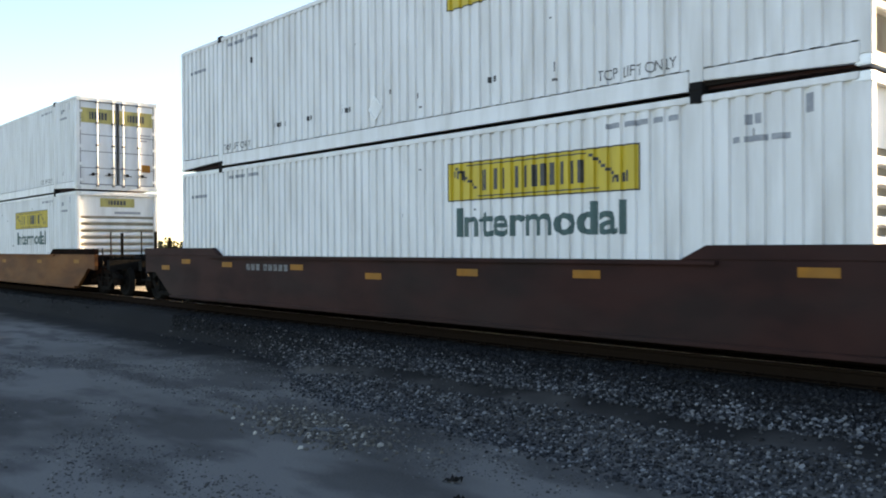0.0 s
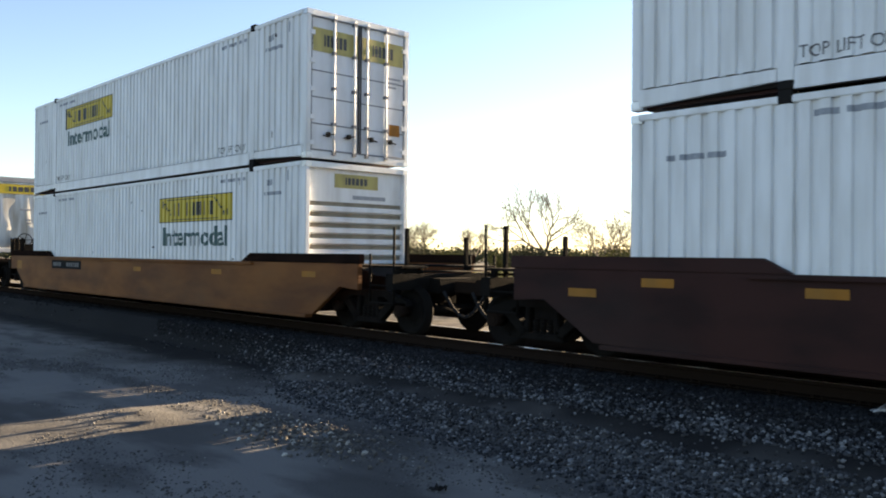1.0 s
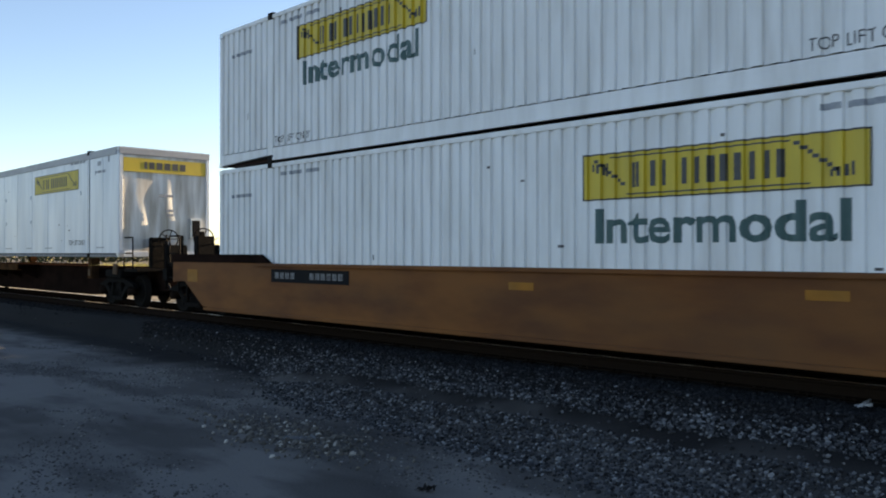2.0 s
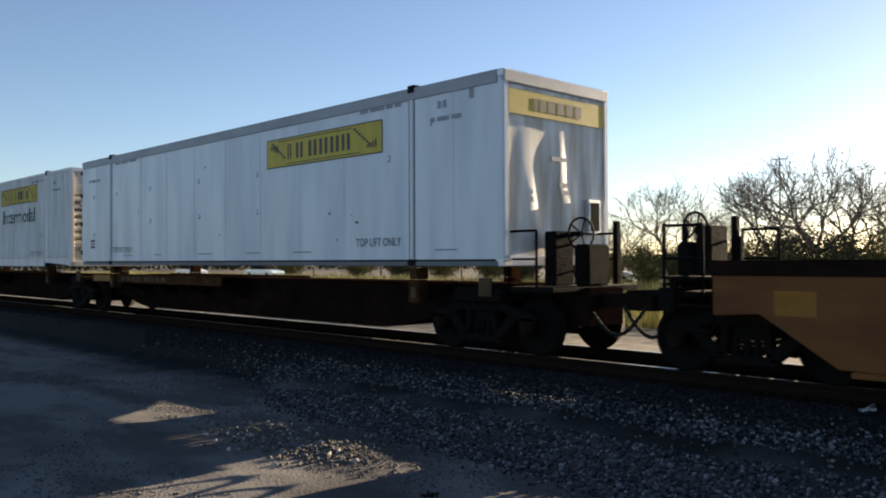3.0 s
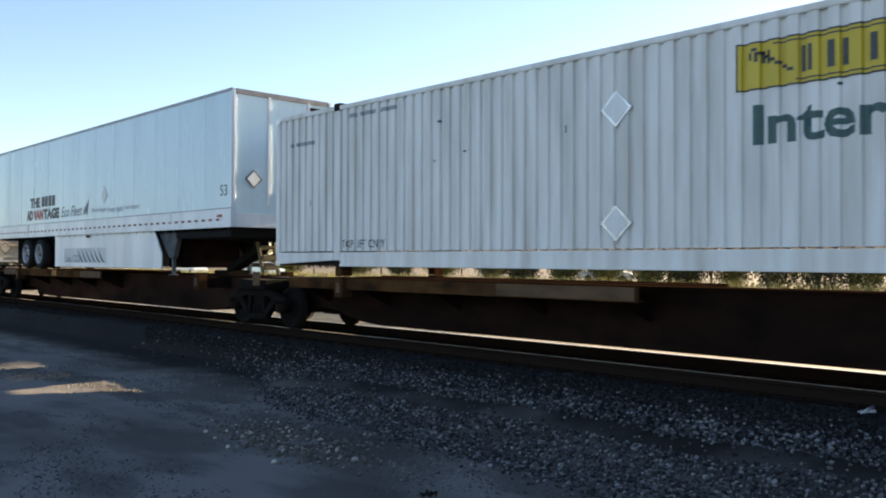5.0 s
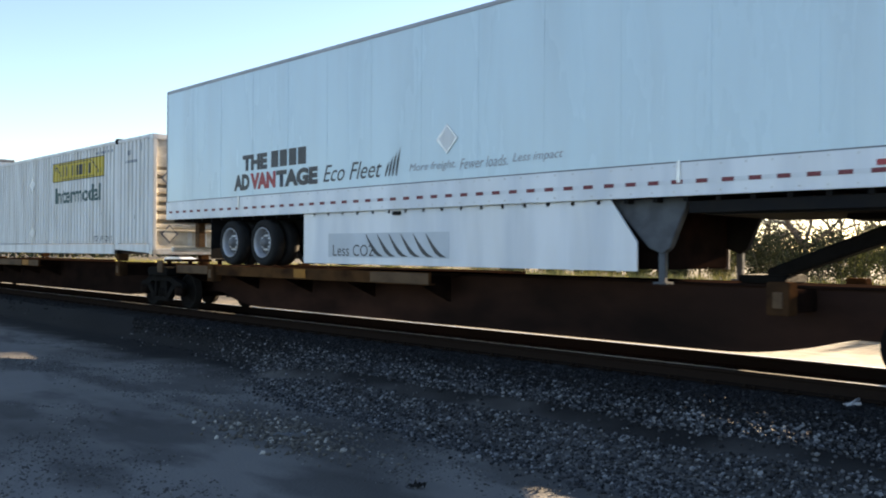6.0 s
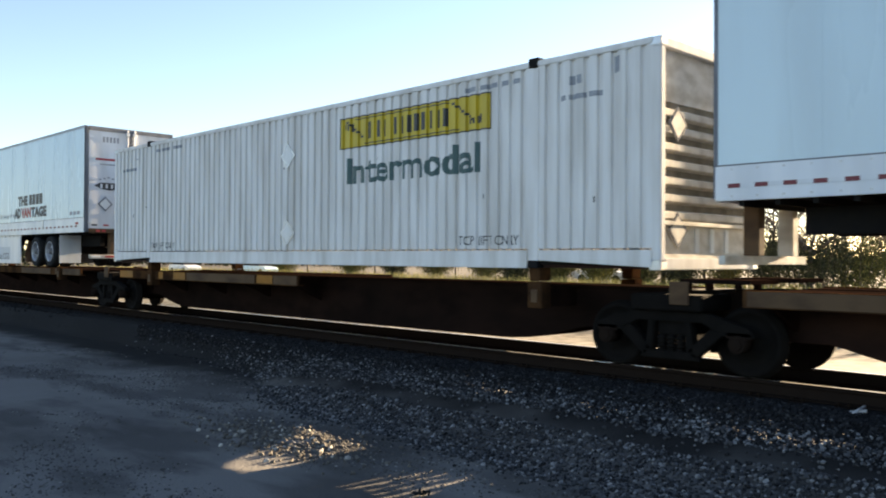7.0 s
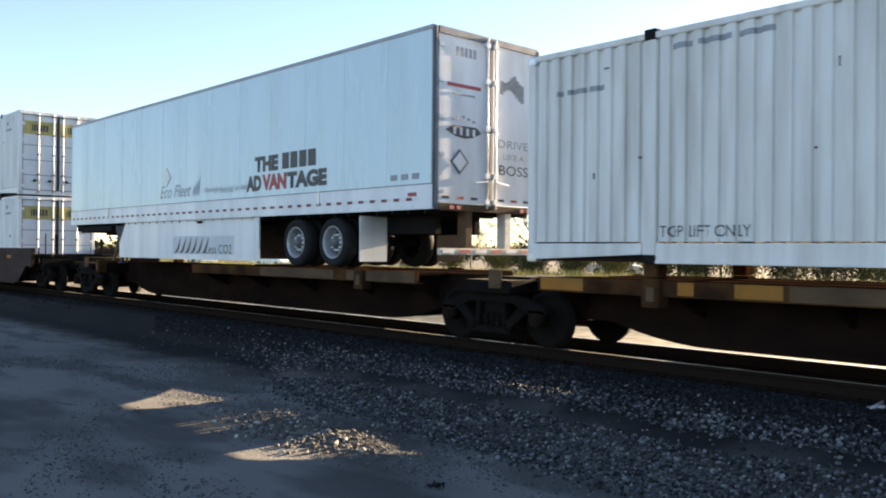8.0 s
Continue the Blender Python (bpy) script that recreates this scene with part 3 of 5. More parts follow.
def nose_end(c, paint, ribs=7, top=0.77):
    """End wall at +x: flat panels above and below, and a stack of proud horizontal ribs between them."""
    x = L - 0.045
    w = HALF - 0.09
    worn = paint is M_CREAM
    bm = bmesh.new()
    box(bm, x - 0.1, x - 0.07, -w, w, 0.12, TALL - 0.1)
    # Dark sheet colour holds both grime and the shade between the ribs.
    end = part("end_wall", bm, M_NOSE, c, "dark recessed end sheet, grime and rib shade in its colour")
    boxes("top_panel", M_RIB if worn else paint, end, (x - 0.07, x - 0.05, -w, w, TALL - top, TALL - 0.1))
    z, step = 0.62, (TALL - top - 0.62) / ribs
    bm = bmesh.new()
    prof = [(x - 0.07, 0.0), (x - 0.012, 0.02), (x, 0.036), (x, step * 0.5), (x - 0.012, step * 0.56), (x - 0.07, step * 0.62)]
    a, b = [[bm.verts.new((px, q, pz)) for px, pz in prof] for q in (-w, w)]
    for k in range(len(prof) - 1):
        bm.faces.new((a[k], b[k], b[k + 1], a[k + 1]))
    rib = finish("end_rib", bm, M_RIB if worn else paint)
    for k in range(ribs):
        o = new("end_rib", rib)
        o.parent = end
        o.matrix_basis = pose(0, 0, z + step * k)
    bm = bmesh.new()
    if worn:
        boxes("number_mark", M_WHITE, end, (x + 0.001, x + 0.004, 0.1, 0.8, TALL - top - 0.2, TALL - top - 0.11))
        boxes("lower_panel", M_RIB, end, (x - 0.07, x - 0.035, -w, w, 0.2, 0.56), label="dusty flat panel below the ribs")
        boxes("ledge", M_RIB, end, (x - 0.07, x + 0.03, -w, w, 0.56, 0.62), label="pale ledge below the ribs", bevel=0.01)
        for y0 in (-0.35, 0.05, 0.45):
            boxes("panel_crease", M_WHITE, end, (x - 0.035, x - 0.022, y0, y0 + 0.12, 0.22, 0.54), label="scraped pale crease", bevel=0.006)
        boxes("end_sill", M_RIB, end, (x - 0.06, x + 0.02, -w, w, 0.02, 0.2), label="dusty bottom sill", bevel=0.012)
        for z in (0.5, 1.85):
            placard(c, x + 0.008, -0.85, z, 0.46, "y", M_RIB)
    else:
        boxes("number_mark", M_GREY, end, (x - 0.049, x - 0.046, -0.1, 0.75, TALL - 0.70, TALL - 0.62))
        sign_end(c, x - 0.046, -0.55, 0.55, TALL - 0.48, TALL - 0.2)
    return end


def plain_end(c, paint, x, sign):
    bm = bmesh.new()
    box(bm, min(x, x - sign * 0.05), max(x, x - sign * 0.05), -HALF + 0.08, HALF - 0.08, 0.12, TALL - 0.08)
    part("end_wall", bm, paint, c)


def container(x, z, front, sign=(1.59, 5.21, 1.93, 2.50), word=(1.31, 1.77), smooth=False, paint=None, label="", marks=True):
    paint = paint or M_WHITE
    c = thing("container", label, "container", "containers on the train")
    c.matrix_basis = pose(x + train_at(0), TRACK_Y, z)
    TRAIN.append((c, x, z))
    post = 6.05
    drape = None if smooth else RIBS
    for s in (-1, 1):
        bm = bmesh.new()
        if smooth:
            box(bm, -L + 0.06, L - 0.06, min(s * (HALF - 0.05), s * (HALF - 0.004)), max(s * (HALF - 0.05), s * (HALF - 0.004)), 0.10, TALL - 0.12)
        else:
            ribbed_sheet(bm, -L + 0.1, L - 0.1, 0.272, TALL - 0.085, HALF, s)
        part("side_wall", bm, paint, c, "smooth riveted side sheet" if smooth else "side wall pressed into upright ribs")
        rail_h = 0.1 if smooth else 0.28
        y0, y1 = sorted((s * (HALF - 0.07), s * (HALF + 0.016)))
        for a, b in ((-L + 0.12, -post - 0.1), (-post + 0.1, post - 0.1), (post + 0.1, L - 0.12)):
            if smooth or abs(a + b) < 1:
                boxes("bottom_rail", paint if not smooth else M_EDGE, c, (a, b, y0, y1, 0.0, rail_h - 0.03), bevel=0.008)
            else:
                bm = bmesh.new()
                za, zb = (0.03, 0.11) if a < 0 else (0.11, 0.03)
                prism(bm, [(a, za), (b, zb), (b, rail_h - 0.03), (a, rail_h - 0.03)], y0, y1)
                part("bottom_rail", bm, paint, c, bevel=0.008)
                if s < 0:
                    # Fills the wedge; the recess's shade is put into its dark colour.
                    boxes("tunnel_plate", M_BROWN, c, (a, b, -HALF + 0.1, HALF - 0.1, 0.01, 0.14), label="underside beam, dark brown for the shade in the wedge")
            if not smooth and abs(a + b) < 1:
                boxes("rail_lip", paint, c, (a, b, y0, y1 + (0.012 if s > 0 else 0) , 0.0, 0.045) if s > 0 else (a, b, y0 - 0.012, y1, 0.0, 0.045), bevel=0.004)
        th = 0.2 if smooth else 0.085
        boxes("top_rail", M_TOPRAIL if smooth else paint, c, (-L + 0.12, L - 0.12, y0, y1, TALL - th, TALL), bevel=0.01)
        for e in (-1, 1):
            boxes("corner_post", paint, c, (*sorted((e * L, e * (L - 0.14))), *sorted((s * HALF, s * (HALF - 0.11))), 0.11, TALL - 0.11), bevel=0.015)
            for zz in (0.0, TALL - 0.115):
                boxes("corner_casting", M_ALU, c, (*sorted((e * (L + 0.004), e * (L - 0.17))), *sorted((s * (HALF + 0.006), s * (HALF - 0.15))), zz, zz + 0.115), bevel=0.012)
            yo = s * (HALF + 0.012)
            boxes("lift_post", paint, c, (e * post - (0.03 if smooth else 0.095), e * post + (0.03 if smooth else 0.095), *sorted((yo, yo - s * 0.06)), 0.1, TALL - 0.1), bevel=0.008)
            for zz in (0.0, TALL - 0.09):
                boxes("lift_casting", M_BLACK, c, (e * post - 0.09, e * post + 0.09, *sorted((s * (HALF + 0.02), s * (HALF - 0.15))), zz, zz + (0.135 if zz else 0.11)), bevel=0.01)
    if z > 3:
        for e in (-1, 1):
            for s in (-1, 1):
                boxes("stacking_lock", M_BLACK, c, (e * post - 0.08, e * post + 0.08, *sorted((s * (HALF + 0.015), s * (HALF - 0.14))), -0.059, 0.0))
    boxes("roof", paint, c, (-L + 0.1, L - 0.1, -HALF + 0.05, HALF - 0.05, TALL - 0.05, TALL - 0.02))
    boxes("floor", M_TIE, c, (-L + 0.1, L - 0.1, -HALF + 0.04, HALF - 0.04, 0.05, 0.16))
    boxes("header", paint, c, (L - 0.09, L, -HALF + 0.1, HALF - 0.1, TALL - 0.12, TALL), bevel=0.01)
    boxes("sill", paint, c, (L - 0.09, L, -HALF + 0.1, HALF - 0.1, 0.0, 0.15), bevel=0.01)
    plain_end(c, paint, -L + 0.02, -1)
    if front == "doors":
        doors_end(c, paint)
    elif front == "nose":
        nose_end(c, paint)
    else:
        dented_end(c)
    yl = -HALF - 0.004
    if sign:
        sign_side(c, *sign, drape)
    if word:
        write("Intermodal", M_GREEN, c, sign[0] + 0.2, sign[1] - 0.2, yl, *word, name="word", drape=drape, bold=0.035)
    if marks:
        for a, b in ((post - 1.48, post - 0.27), (-post + 0.15, -post + 1.35)):
            write("TOP LIFT ONLY", M_INK, c, a, b, yl, 0.33, 0.47, name="lift_note", drape=drape)
        for a, b, z0, z1, spec in ((post - 1.35, post - 0.25, TALL - 0.26, TALL - 0.19, (4, 1, 7, 1, 3, 1, 3)), (post + 0.45, post + 1.15, TALL - 0.62, TALL - 0.55, (2, 1, 5, 1, 4)),
                                   (post + 0.62, post + 0.82, TALL - 0.42, TALL - 0.3, (1, 0.6, 1)), (-post + 0.3, -post + 1.6, TALL - 0.26, TALL - 0.19, (4, 1, 6, 1, 6)),
                                   (post + 1.32, post + 1.42, TALL - 0.36, TALL - 0.15, (1,)), (-post - 1.5, -post - 0.7, TALL - 0.62, TALL - 0.55, (2, 1, 5, 1, 4))):
            bar_parts("number_mark", M_GREY, c, a, b, z0, z1, yl, spec, drape, "faded grey number bar")
    rng = random.Random(int(x * 10) + int(z * 7))
    for k in range(9):
        bm = bmesh.new()
        a, z0 = rng.uniform(-L + 0.4, L - 0.4), rng.uniform(0.35, TALL - 0.35)
        w, h = (rng.uniform(0.015, 0.03), rng.uniform(0.06, 0.14)) if rng.random() < 0.6 else (rng.uniform(0.03, 0.09), rng.uniform(0.02, 0.04))
        flat_bars(bm, a, a + w, z0, z0 + h, yl + 0.001, (1,), drape)
        part("scuff", bm, M_MARK if rng.random() < 0.5 else M_INK, c, "dark scuff or chip in the paint")
    return c


def dented_end(c):
    """Buckled smooth sheet-metal nose with a name panel and a small framed hatch."""
    x = L - 0.03
    bm = bmesh.new()
    ny, nz, w = 28, 26, HALF - 0.07
    grid = []
    for j in range(nz + 1):
        row = []
        for i in range(ny + 1):
            y, z = -w + 2 * w * i / ny, 0.1 + (TALL - 0.3) * j / nz
            k = math.sin(math.pi * i / ny) * math.sin(math.pi * min(1, j / nz * 1.05))
            d = (0.035 * math.sin(y * 7.5 + 0.5 * z) + 0.04 * noise.noise((y * 3.2, z * 0.9, 2)) + 0.012 * noise.noise((y * 7, z * 1.6, 5))) * max(0, k) * max(0, 1 - z / 2.7)
            row.append(bm.verts.new((x + d, y, z)))
        grid.append(row)
    for j in range(nz):
        for i in range(ny):
            bm.faces.new((grid[j][i], grid[j][i + 1], grid[j + 1][i + 1], grid[j + 1][i])).smooth = True
    part("end_wall", bm, M_BUCKLED, c, "buckled and stained smooth white end sheet")
    for y0, z, w in ((0.0, 1.62, 0.4), (0.1, 1.22, 0.22), (0.12, 1.10, 0.18)):
        boxes("number_mark", M_GREY, c, (x + 0.03, x + 0.034, y0 - w / 2, y0 + w / 2, z, z + 0.07))
    boxes("top_cap", M_TOPRAIL, c, (L - 0.08, L + 0.01, -HALF, HALF, TALL - 0.2, TALL), bevel=0.02)
    sign_end(c, x + 0.022, -HALF + 0.12, HALF - 0.12, TALL - 0.64, TALL - 0.27, M_YELLOW)
    boxes("hatch_frame", M_ALU, c, (x, x + 0.07, 0.70, 1.02, 0.5, 1.06), bevel=0.01)
    boxes("hatch", M_BLACK, c, (x + 0.05, x + 0.074, 0.74, 0.98, 0.55, 1.01))


# -- trucks and cars --
WHEEL_R = 0.42


def make_wheelset_mesh():
    bm = bmesh.new()
    for s in (-1, 1):
        lathe(bm, [(0.09, s * 0.83), (0.16, s * 0.83), (0.18, s * 0.79), (0.33, s * 0.77), (0.35, s * 0.825), (0.412, s * 0.825), (0.418, s * 0.72), (0.445, s * 0.715),
                   (0.445, s * 0.69), (0.34, s * 0.685), (0.2, s * 0.72), (0.12, s * 0.66)], n=36)
        for k in range(3):
            a = 2 * math.pi * k / 3
            rod(bm, (0.24 * math.cos(a), s * 0.74, 0.24 * math.sin(a)), (0.24 * math.cos(a), s * 0.80, 0.24 * math.sin(a)), 0.03, 8)
    rod(bm, (0, -1.05, 0), (0, 1.05, 0), 0.075, 14)
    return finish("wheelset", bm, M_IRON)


WHEELSET = make_wheelset_mesh()
AXLES = (-0.915, 0.915)


def truck(car, x):
    """Three-piece freight truck: bolster, two side frames with springs and bearing caps, two turning wheelsets."""
    bm = bmesh.new()
    box(bm, -0.2, 0.2, -1.0, 1.0, 0.46, 0.70)
    box(bm, -0.3, 0.3, -0.3, 0.3, 0.66, 0.80)
    for q in (-0.42, 0.42):
        box(bm, q - 0.06, q + 0.06, -0.75, 0.75, 0.26, 0.42)
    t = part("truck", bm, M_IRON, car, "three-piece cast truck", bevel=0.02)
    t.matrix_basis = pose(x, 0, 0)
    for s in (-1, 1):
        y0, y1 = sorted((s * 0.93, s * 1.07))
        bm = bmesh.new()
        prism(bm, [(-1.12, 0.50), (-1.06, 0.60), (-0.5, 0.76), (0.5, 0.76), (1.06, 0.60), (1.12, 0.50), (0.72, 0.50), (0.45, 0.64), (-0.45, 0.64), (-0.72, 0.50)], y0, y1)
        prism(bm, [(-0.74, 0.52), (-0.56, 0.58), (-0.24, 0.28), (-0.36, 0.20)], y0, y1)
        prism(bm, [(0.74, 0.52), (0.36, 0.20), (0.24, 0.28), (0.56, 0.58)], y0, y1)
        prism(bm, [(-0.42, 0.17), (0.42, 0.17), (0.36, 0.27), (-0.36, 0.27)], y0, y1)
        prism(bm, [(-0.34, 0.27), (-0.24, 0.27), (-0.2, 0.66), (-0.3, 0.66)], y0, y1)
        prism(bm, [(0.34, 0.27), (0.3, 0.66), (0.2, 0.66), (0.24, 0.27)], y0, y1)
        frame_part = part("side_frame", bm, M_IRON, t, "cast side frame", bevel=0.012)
        for k in (-0.13, 0, 0.13):
            bm = bmesh.new()
            for j in range(4):
                rod(bm, (k, s * 1.0, 0.27 + j * 0.05), (k, s * 1.0, 0.295 + j * 0.05), 0.062, 8)
            rod(bm, (k, s * 1.0, 0.27), (k, s * 1.0, 0.47), 0.045, 8)
            part("spring", bm, M_IRON, t)
        for ax in AXLES:
            bm = bmesh.new()
            rod(bm, (ax, s * 0.9, WHEEL_R), (ax, s * 1.12, WHEEL_R), 0.105, 14)
            rod(bm, (ax, s * 1.12, WHEEL_R), (ax, s * 1.135, WHEEL_R), 0.07, 10)
            box(bm, ax - 0.15, ax + 0.15, y0, y1, WHEEL_R + 0.06, WHEEL_R + 0.13)
            part("bearing", bm, M_RUST, t)
    for ax in AXLES:
        w = new("wheelset", WHEELSET)
        w.parent = t
        TURNING.append((w, ax))


def coupler(car, x, e):
    bm = bmesh.new()
    box(bm, *sorted((x, x + e * 0.9)), -0.09, 0.09, 0.72, 0.92)
    box(bm, *sorted((x + e * 0.75, x + e * 1.1)), -0.17, 0.13, 0.68, 0.97)
    part("coupler", bm, M_RUST, car, "rusty knuckle coupler", bevel=0.02)
    bm = bmesh.new()
    pts = [Vector((x + e * (0.1 + 0.95 * k / 8), -0.35 + 0.08 * k / 8, 0.75 - 0.42 * math.sin(math.pi * k / 8))) for k in range(9)]
    for a, b in zip(pts, pts[1:]):
        rod(bm, a, b, 0.028, 8)
    part("air_hose", bm, M_RUBBER, car, "black rubber air hose")


def well_car(x, paint, label, marks_at, plate=None, spots=((-8.95, 0.86), (-7.8, 1.02), (-5.75, 0.97), (-2.9, 0.95), (-0.43, 0.83), (1.95, 0.94), (4.25, 0.96), (7.35, 1.04))):
    car = thing("well_car", label, "rail car", "cars of the train")
    car.matrix_basis = pose(x + train_at(0), TRACK_Y, 0)
    TRAIN.append((car, x, 0))
    for s in (-1, 1):
        y0, y1 = sorted((s * 1.34, s * 1.44))
        bm = bmesh.new()
        prism(bm, [(-9.4, 0.80), (-8.55, 0.26), (-6, 0.20), (6, 0.20), (8.55, 0.26), (9.4, 0.80), (9.95, 0.76), (9.95, 1.22), (-9.95, 1.22), (-9.95, 0.76)], y0, y1)
        part("side_sill", bm, paint, car, bevel=0.01)
        bm = bmesh.new()
        box(bm, -6.4, 6.4, *sorted((s * 1.33, s * 1.50)), 1.16, 1.21)
        box(bm, -8.4, 8.4, *sorted((s * 1.33, s * 1.50)), 0.19, 0.25)
        part("side_chord", bm, paint, car, bevel=0.006)
        for e in (-1, 1):
            bm = bmesh.new()
            prism(bm, [(e * 5.9, 1.222), (e * 6.25, 1.395), (e * 10.0, 1.395), (e * 10.0, 1.222)], y0 - 0.01, y1 + 0.01)
            part("end_sill_cap", bm, M_BROWN if paint is M_BROWN else M_SPINE, car, "raised dark end of the side sill", bevel=0.008)
    for k in range(-3, 4):
        boxes("well_floor", M_IRON, car, (k * 2.4 - 0.3, k * 2.4 + 0.3, -1.33, 1.33, 0.22, 0.3))
    for e in (-1, 1):
        bm = bmesh.new()
        prism(bm, [(e * 8.35, 0.3), (e * 8.35, 1.2), (e * 8.5, 1.2), (e * 9.2, 0.98), (e * 11.0, 0.98), (e * 11.0, 0.72), (e * 9.0, 0.72)], -0.45, 0.45)
        part("end_platform", bm, M_IRON, car, "dark stub of the centre sill", bevel=0.015)
        bm = bmesh.new()
        box(bm, *sorted((e * 8.3, e * 8.42)), -1.33, 1.33, 0.3, 1.2)
        box(bm, *sorted((e * 10.55, e * 10.75)), -1.3, 1.3, 0.78, 1.06)
        box(bm, *sorted((e * 9.0, e * 10.8)), -1.15, -0.55, 1.16, 1.2)
        box(bm, *sorted((e * 9.0, e * 10.8)), 0.55, 1.15, 1.16, 1.2)
        for y in (-1.1, -0.6, 0.6, 1.1):
            box(bm, *sorted((e * 10.6, e * 10.7)), y - 0.03, y + 0.03, 1.0, 1.16)
        part("end_deck", bm, M_IRON, car, "grated end deck")
        bm = bmesh.new()
        for y in (-1.24, 1.24):
            for dx in (10.05, 10.7):
                rod(bm, (e * dx, y, 0.55), (e * dx, y, 1.86 if y < 0 and dx > 10.5 else 1.4), 0.022, 8)
            for zz in (0.55, 0.85):
                rod(bm, (e * 10.05, y, zz), (e * 10.7, y, zz), 0.018, 6)
        rod(bm, (e * 10.72, -1.24, 1.1), (e * 10.72, 1.24, 1.1), 0.02, 8)
        part("hand_rail", bm, M_IRON, car, "grab irons and step")
        for ya, yb, zt in ((-0.92, -0.85, 1.85), (0.52, 0.60, 1.72)):
            boxes("stanchion", M_IRON, car, (e * 10.62 - 0.035, e * 10.62 + 0.035, ya, yb, 0.9, zt), label="dark upright stanchion", bevel=0.01)
        truck(car, e * 9.75)
        coupler(car, e * 10.9, e)
    y = -1.448
    if plate:
        bm = bmesh.new()
        flat_bars(bm, plate[0], plate[1], 0.86, 1.11, y, (1,))
        p = part("number_plate", bm, M_BLACK, car, "dark panel behind the number bars")
        bar_parts("number_mark", M_MARK, p, plate[0] + 0.14, plate[0] + 0.8, 0.93, 1.05, y - 0.004, (3, 1, 3, 1, 3, 1, 3))
        bar_parts("number_mark", M_MARK, p, plate[0] + 1.3, plate[1] - 0.18, 0.93, 1.05, y - 0.004, (3, 1, 3, 1, 3, 1, 3, 1, 3, 1, 3))
    else:
        bar_parts("number_mark", M_MARK, car, marks_at[0], marks_at[1], 0.92, 1.05, y, (3, 1, 3, 1, 3, 3, 3, 1, 3, 1, 3, 1, 3, 1, 3), label="pale grey number bar")
    for a, z in spots:
        bm = bmesh.new()
        flat_bars(bm, a, a + 0.46, z, z + (0.27 if a < -9 else 0.11), y, (1,))
        part("reflector", bm, M_PATCH, car, "orange reflective patch")
    return car


def belly(x, trucks, low):
    """Lower edge of the fish-bellied spine: it rises towards the trucks and clears them."""
    k = max(0.0, 3.4 - min(abs(x - t) for t in trucks))
    return min(0.43, low + 0.10 * k * k)


def spine_unit(x, front_x, rear_x, trucks, load, label, platform, plates, patches, low, front_arm=6.05, paint=None):
    """One unit of an articulated spine car: deep centre spine, side platforms along one half only, arms and pedestals."""
    car = thing("spine_car", label, "rail car", "cars of the train")
    car.matrix_basis = pose(x + train_at(0), TRACK_Y, 0)
    TRAIN.append((car, x, 0))
    xs = [rear_x + (front_x - rear_x) * k / 90 for k in range(91)]
    near = list(trucks) + ([front_x + 0.2] if front_x - max(trucks) > 3 else [])
    bm = bmesh.new()
    prism(bm, [(q, 1.0) for q in xs] + [(q, belly(q, near, low)) for q in reversed(xs)], -0.42, 0.42)
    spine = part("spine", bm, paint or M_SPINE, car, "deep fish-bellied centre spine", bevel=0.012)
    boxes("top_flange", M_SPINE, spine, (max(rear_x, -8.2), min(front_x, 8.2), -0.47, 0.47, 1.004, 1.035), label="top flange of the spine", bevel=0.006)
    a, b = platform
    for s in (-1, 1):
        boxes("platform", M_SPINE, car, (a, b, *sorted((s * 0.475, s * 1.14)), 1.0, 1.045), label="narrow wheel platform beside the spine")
        boxes("edge_sill", M_SILL, car, (a, b, *sorted((s * 1.14, s * 1.19)), 0.86, 1.06), (a, b, *sorted((s * 1.05, s * 1.14)), 0.86, 0.885), label="rusty edge sill")
        for k in range(5):
            bm = bmesh.new()
            p = a + 0.3 + k * (b - a - 0.6) / 4
            v = [bm.verts.new(c) for c in ((p - 0.03, s * 0.42, 0.56), (p - 0.03, s * 0.42, 1.0), (p - 0.03, s * 1.12, 1.0), (p - 0.03, s * 1.12, 0.87),
                                           (p + 0.03, s * 0.42, 0.56), (p + 0.03, s * 0.42, 1.0), (p + 0.03, s * 1.12, 1.0), (p + 0.03, s * 1.12, 0.87))]
            for f in ((0, 1, 2, 3), (7, 6, 5, 4), (0, 3, 7, 4), (1, 5, 6, 2), (2, 6, 7, 3)):
                bm.faces.new([v[i] for i in f])
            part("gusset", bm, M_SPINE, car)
        for e in (-1, 1):
            q = front_arm if e > 0 else -6.05
            bm = bmesh.new()
            prism(bm, [(q - 0.13, 0.72), (q + 0.13, 0.72), (q + 0.13, 1.09), (q - 0.13, 1.09)], *sorted((s * 1.05, s * 1.27)))
            if load == "container":
                box(bm, q - 0.10, q + 0.10, *sorted((s * 1.02, s * 1.27)), 1.10, 1.285)
            ped = part("pedestal", bm, M_SILL, car, "container pedestal bracket", bevel=0.012)
            if not a < q < b:
                boxes("arm", M_SPINE, ped, (q - 0.10, q + 0.10, *sorted((s * 0.422, s * 1.05)), 0.74, 0.995), label="arm from the spine to the pedestal", bevel=0.01)
            boxes("pin_plate", M_PLATE, ped, (q - 0.05, q + 0.06, *sorted((s * 1.272, s * 1.285)), 0.80, 0.98), label="worn plate")
    for p, w in plates:
        boxes("sill_plate", M_PLATE, car, (p, p + w, -1.196, -1.19, 0.875, 1.05), label="paler rusty plate on the sill")
    for p, w in patches:
        bm = bmesh.new()
        flat_bars(bm, p, p + w, 0.885, 1.05, -1.2, (1,))
        part("reflector", bm, M_PATCH, car, "orange-yellow patch on the sill")
    for t in trucks:
        truck(car, t)
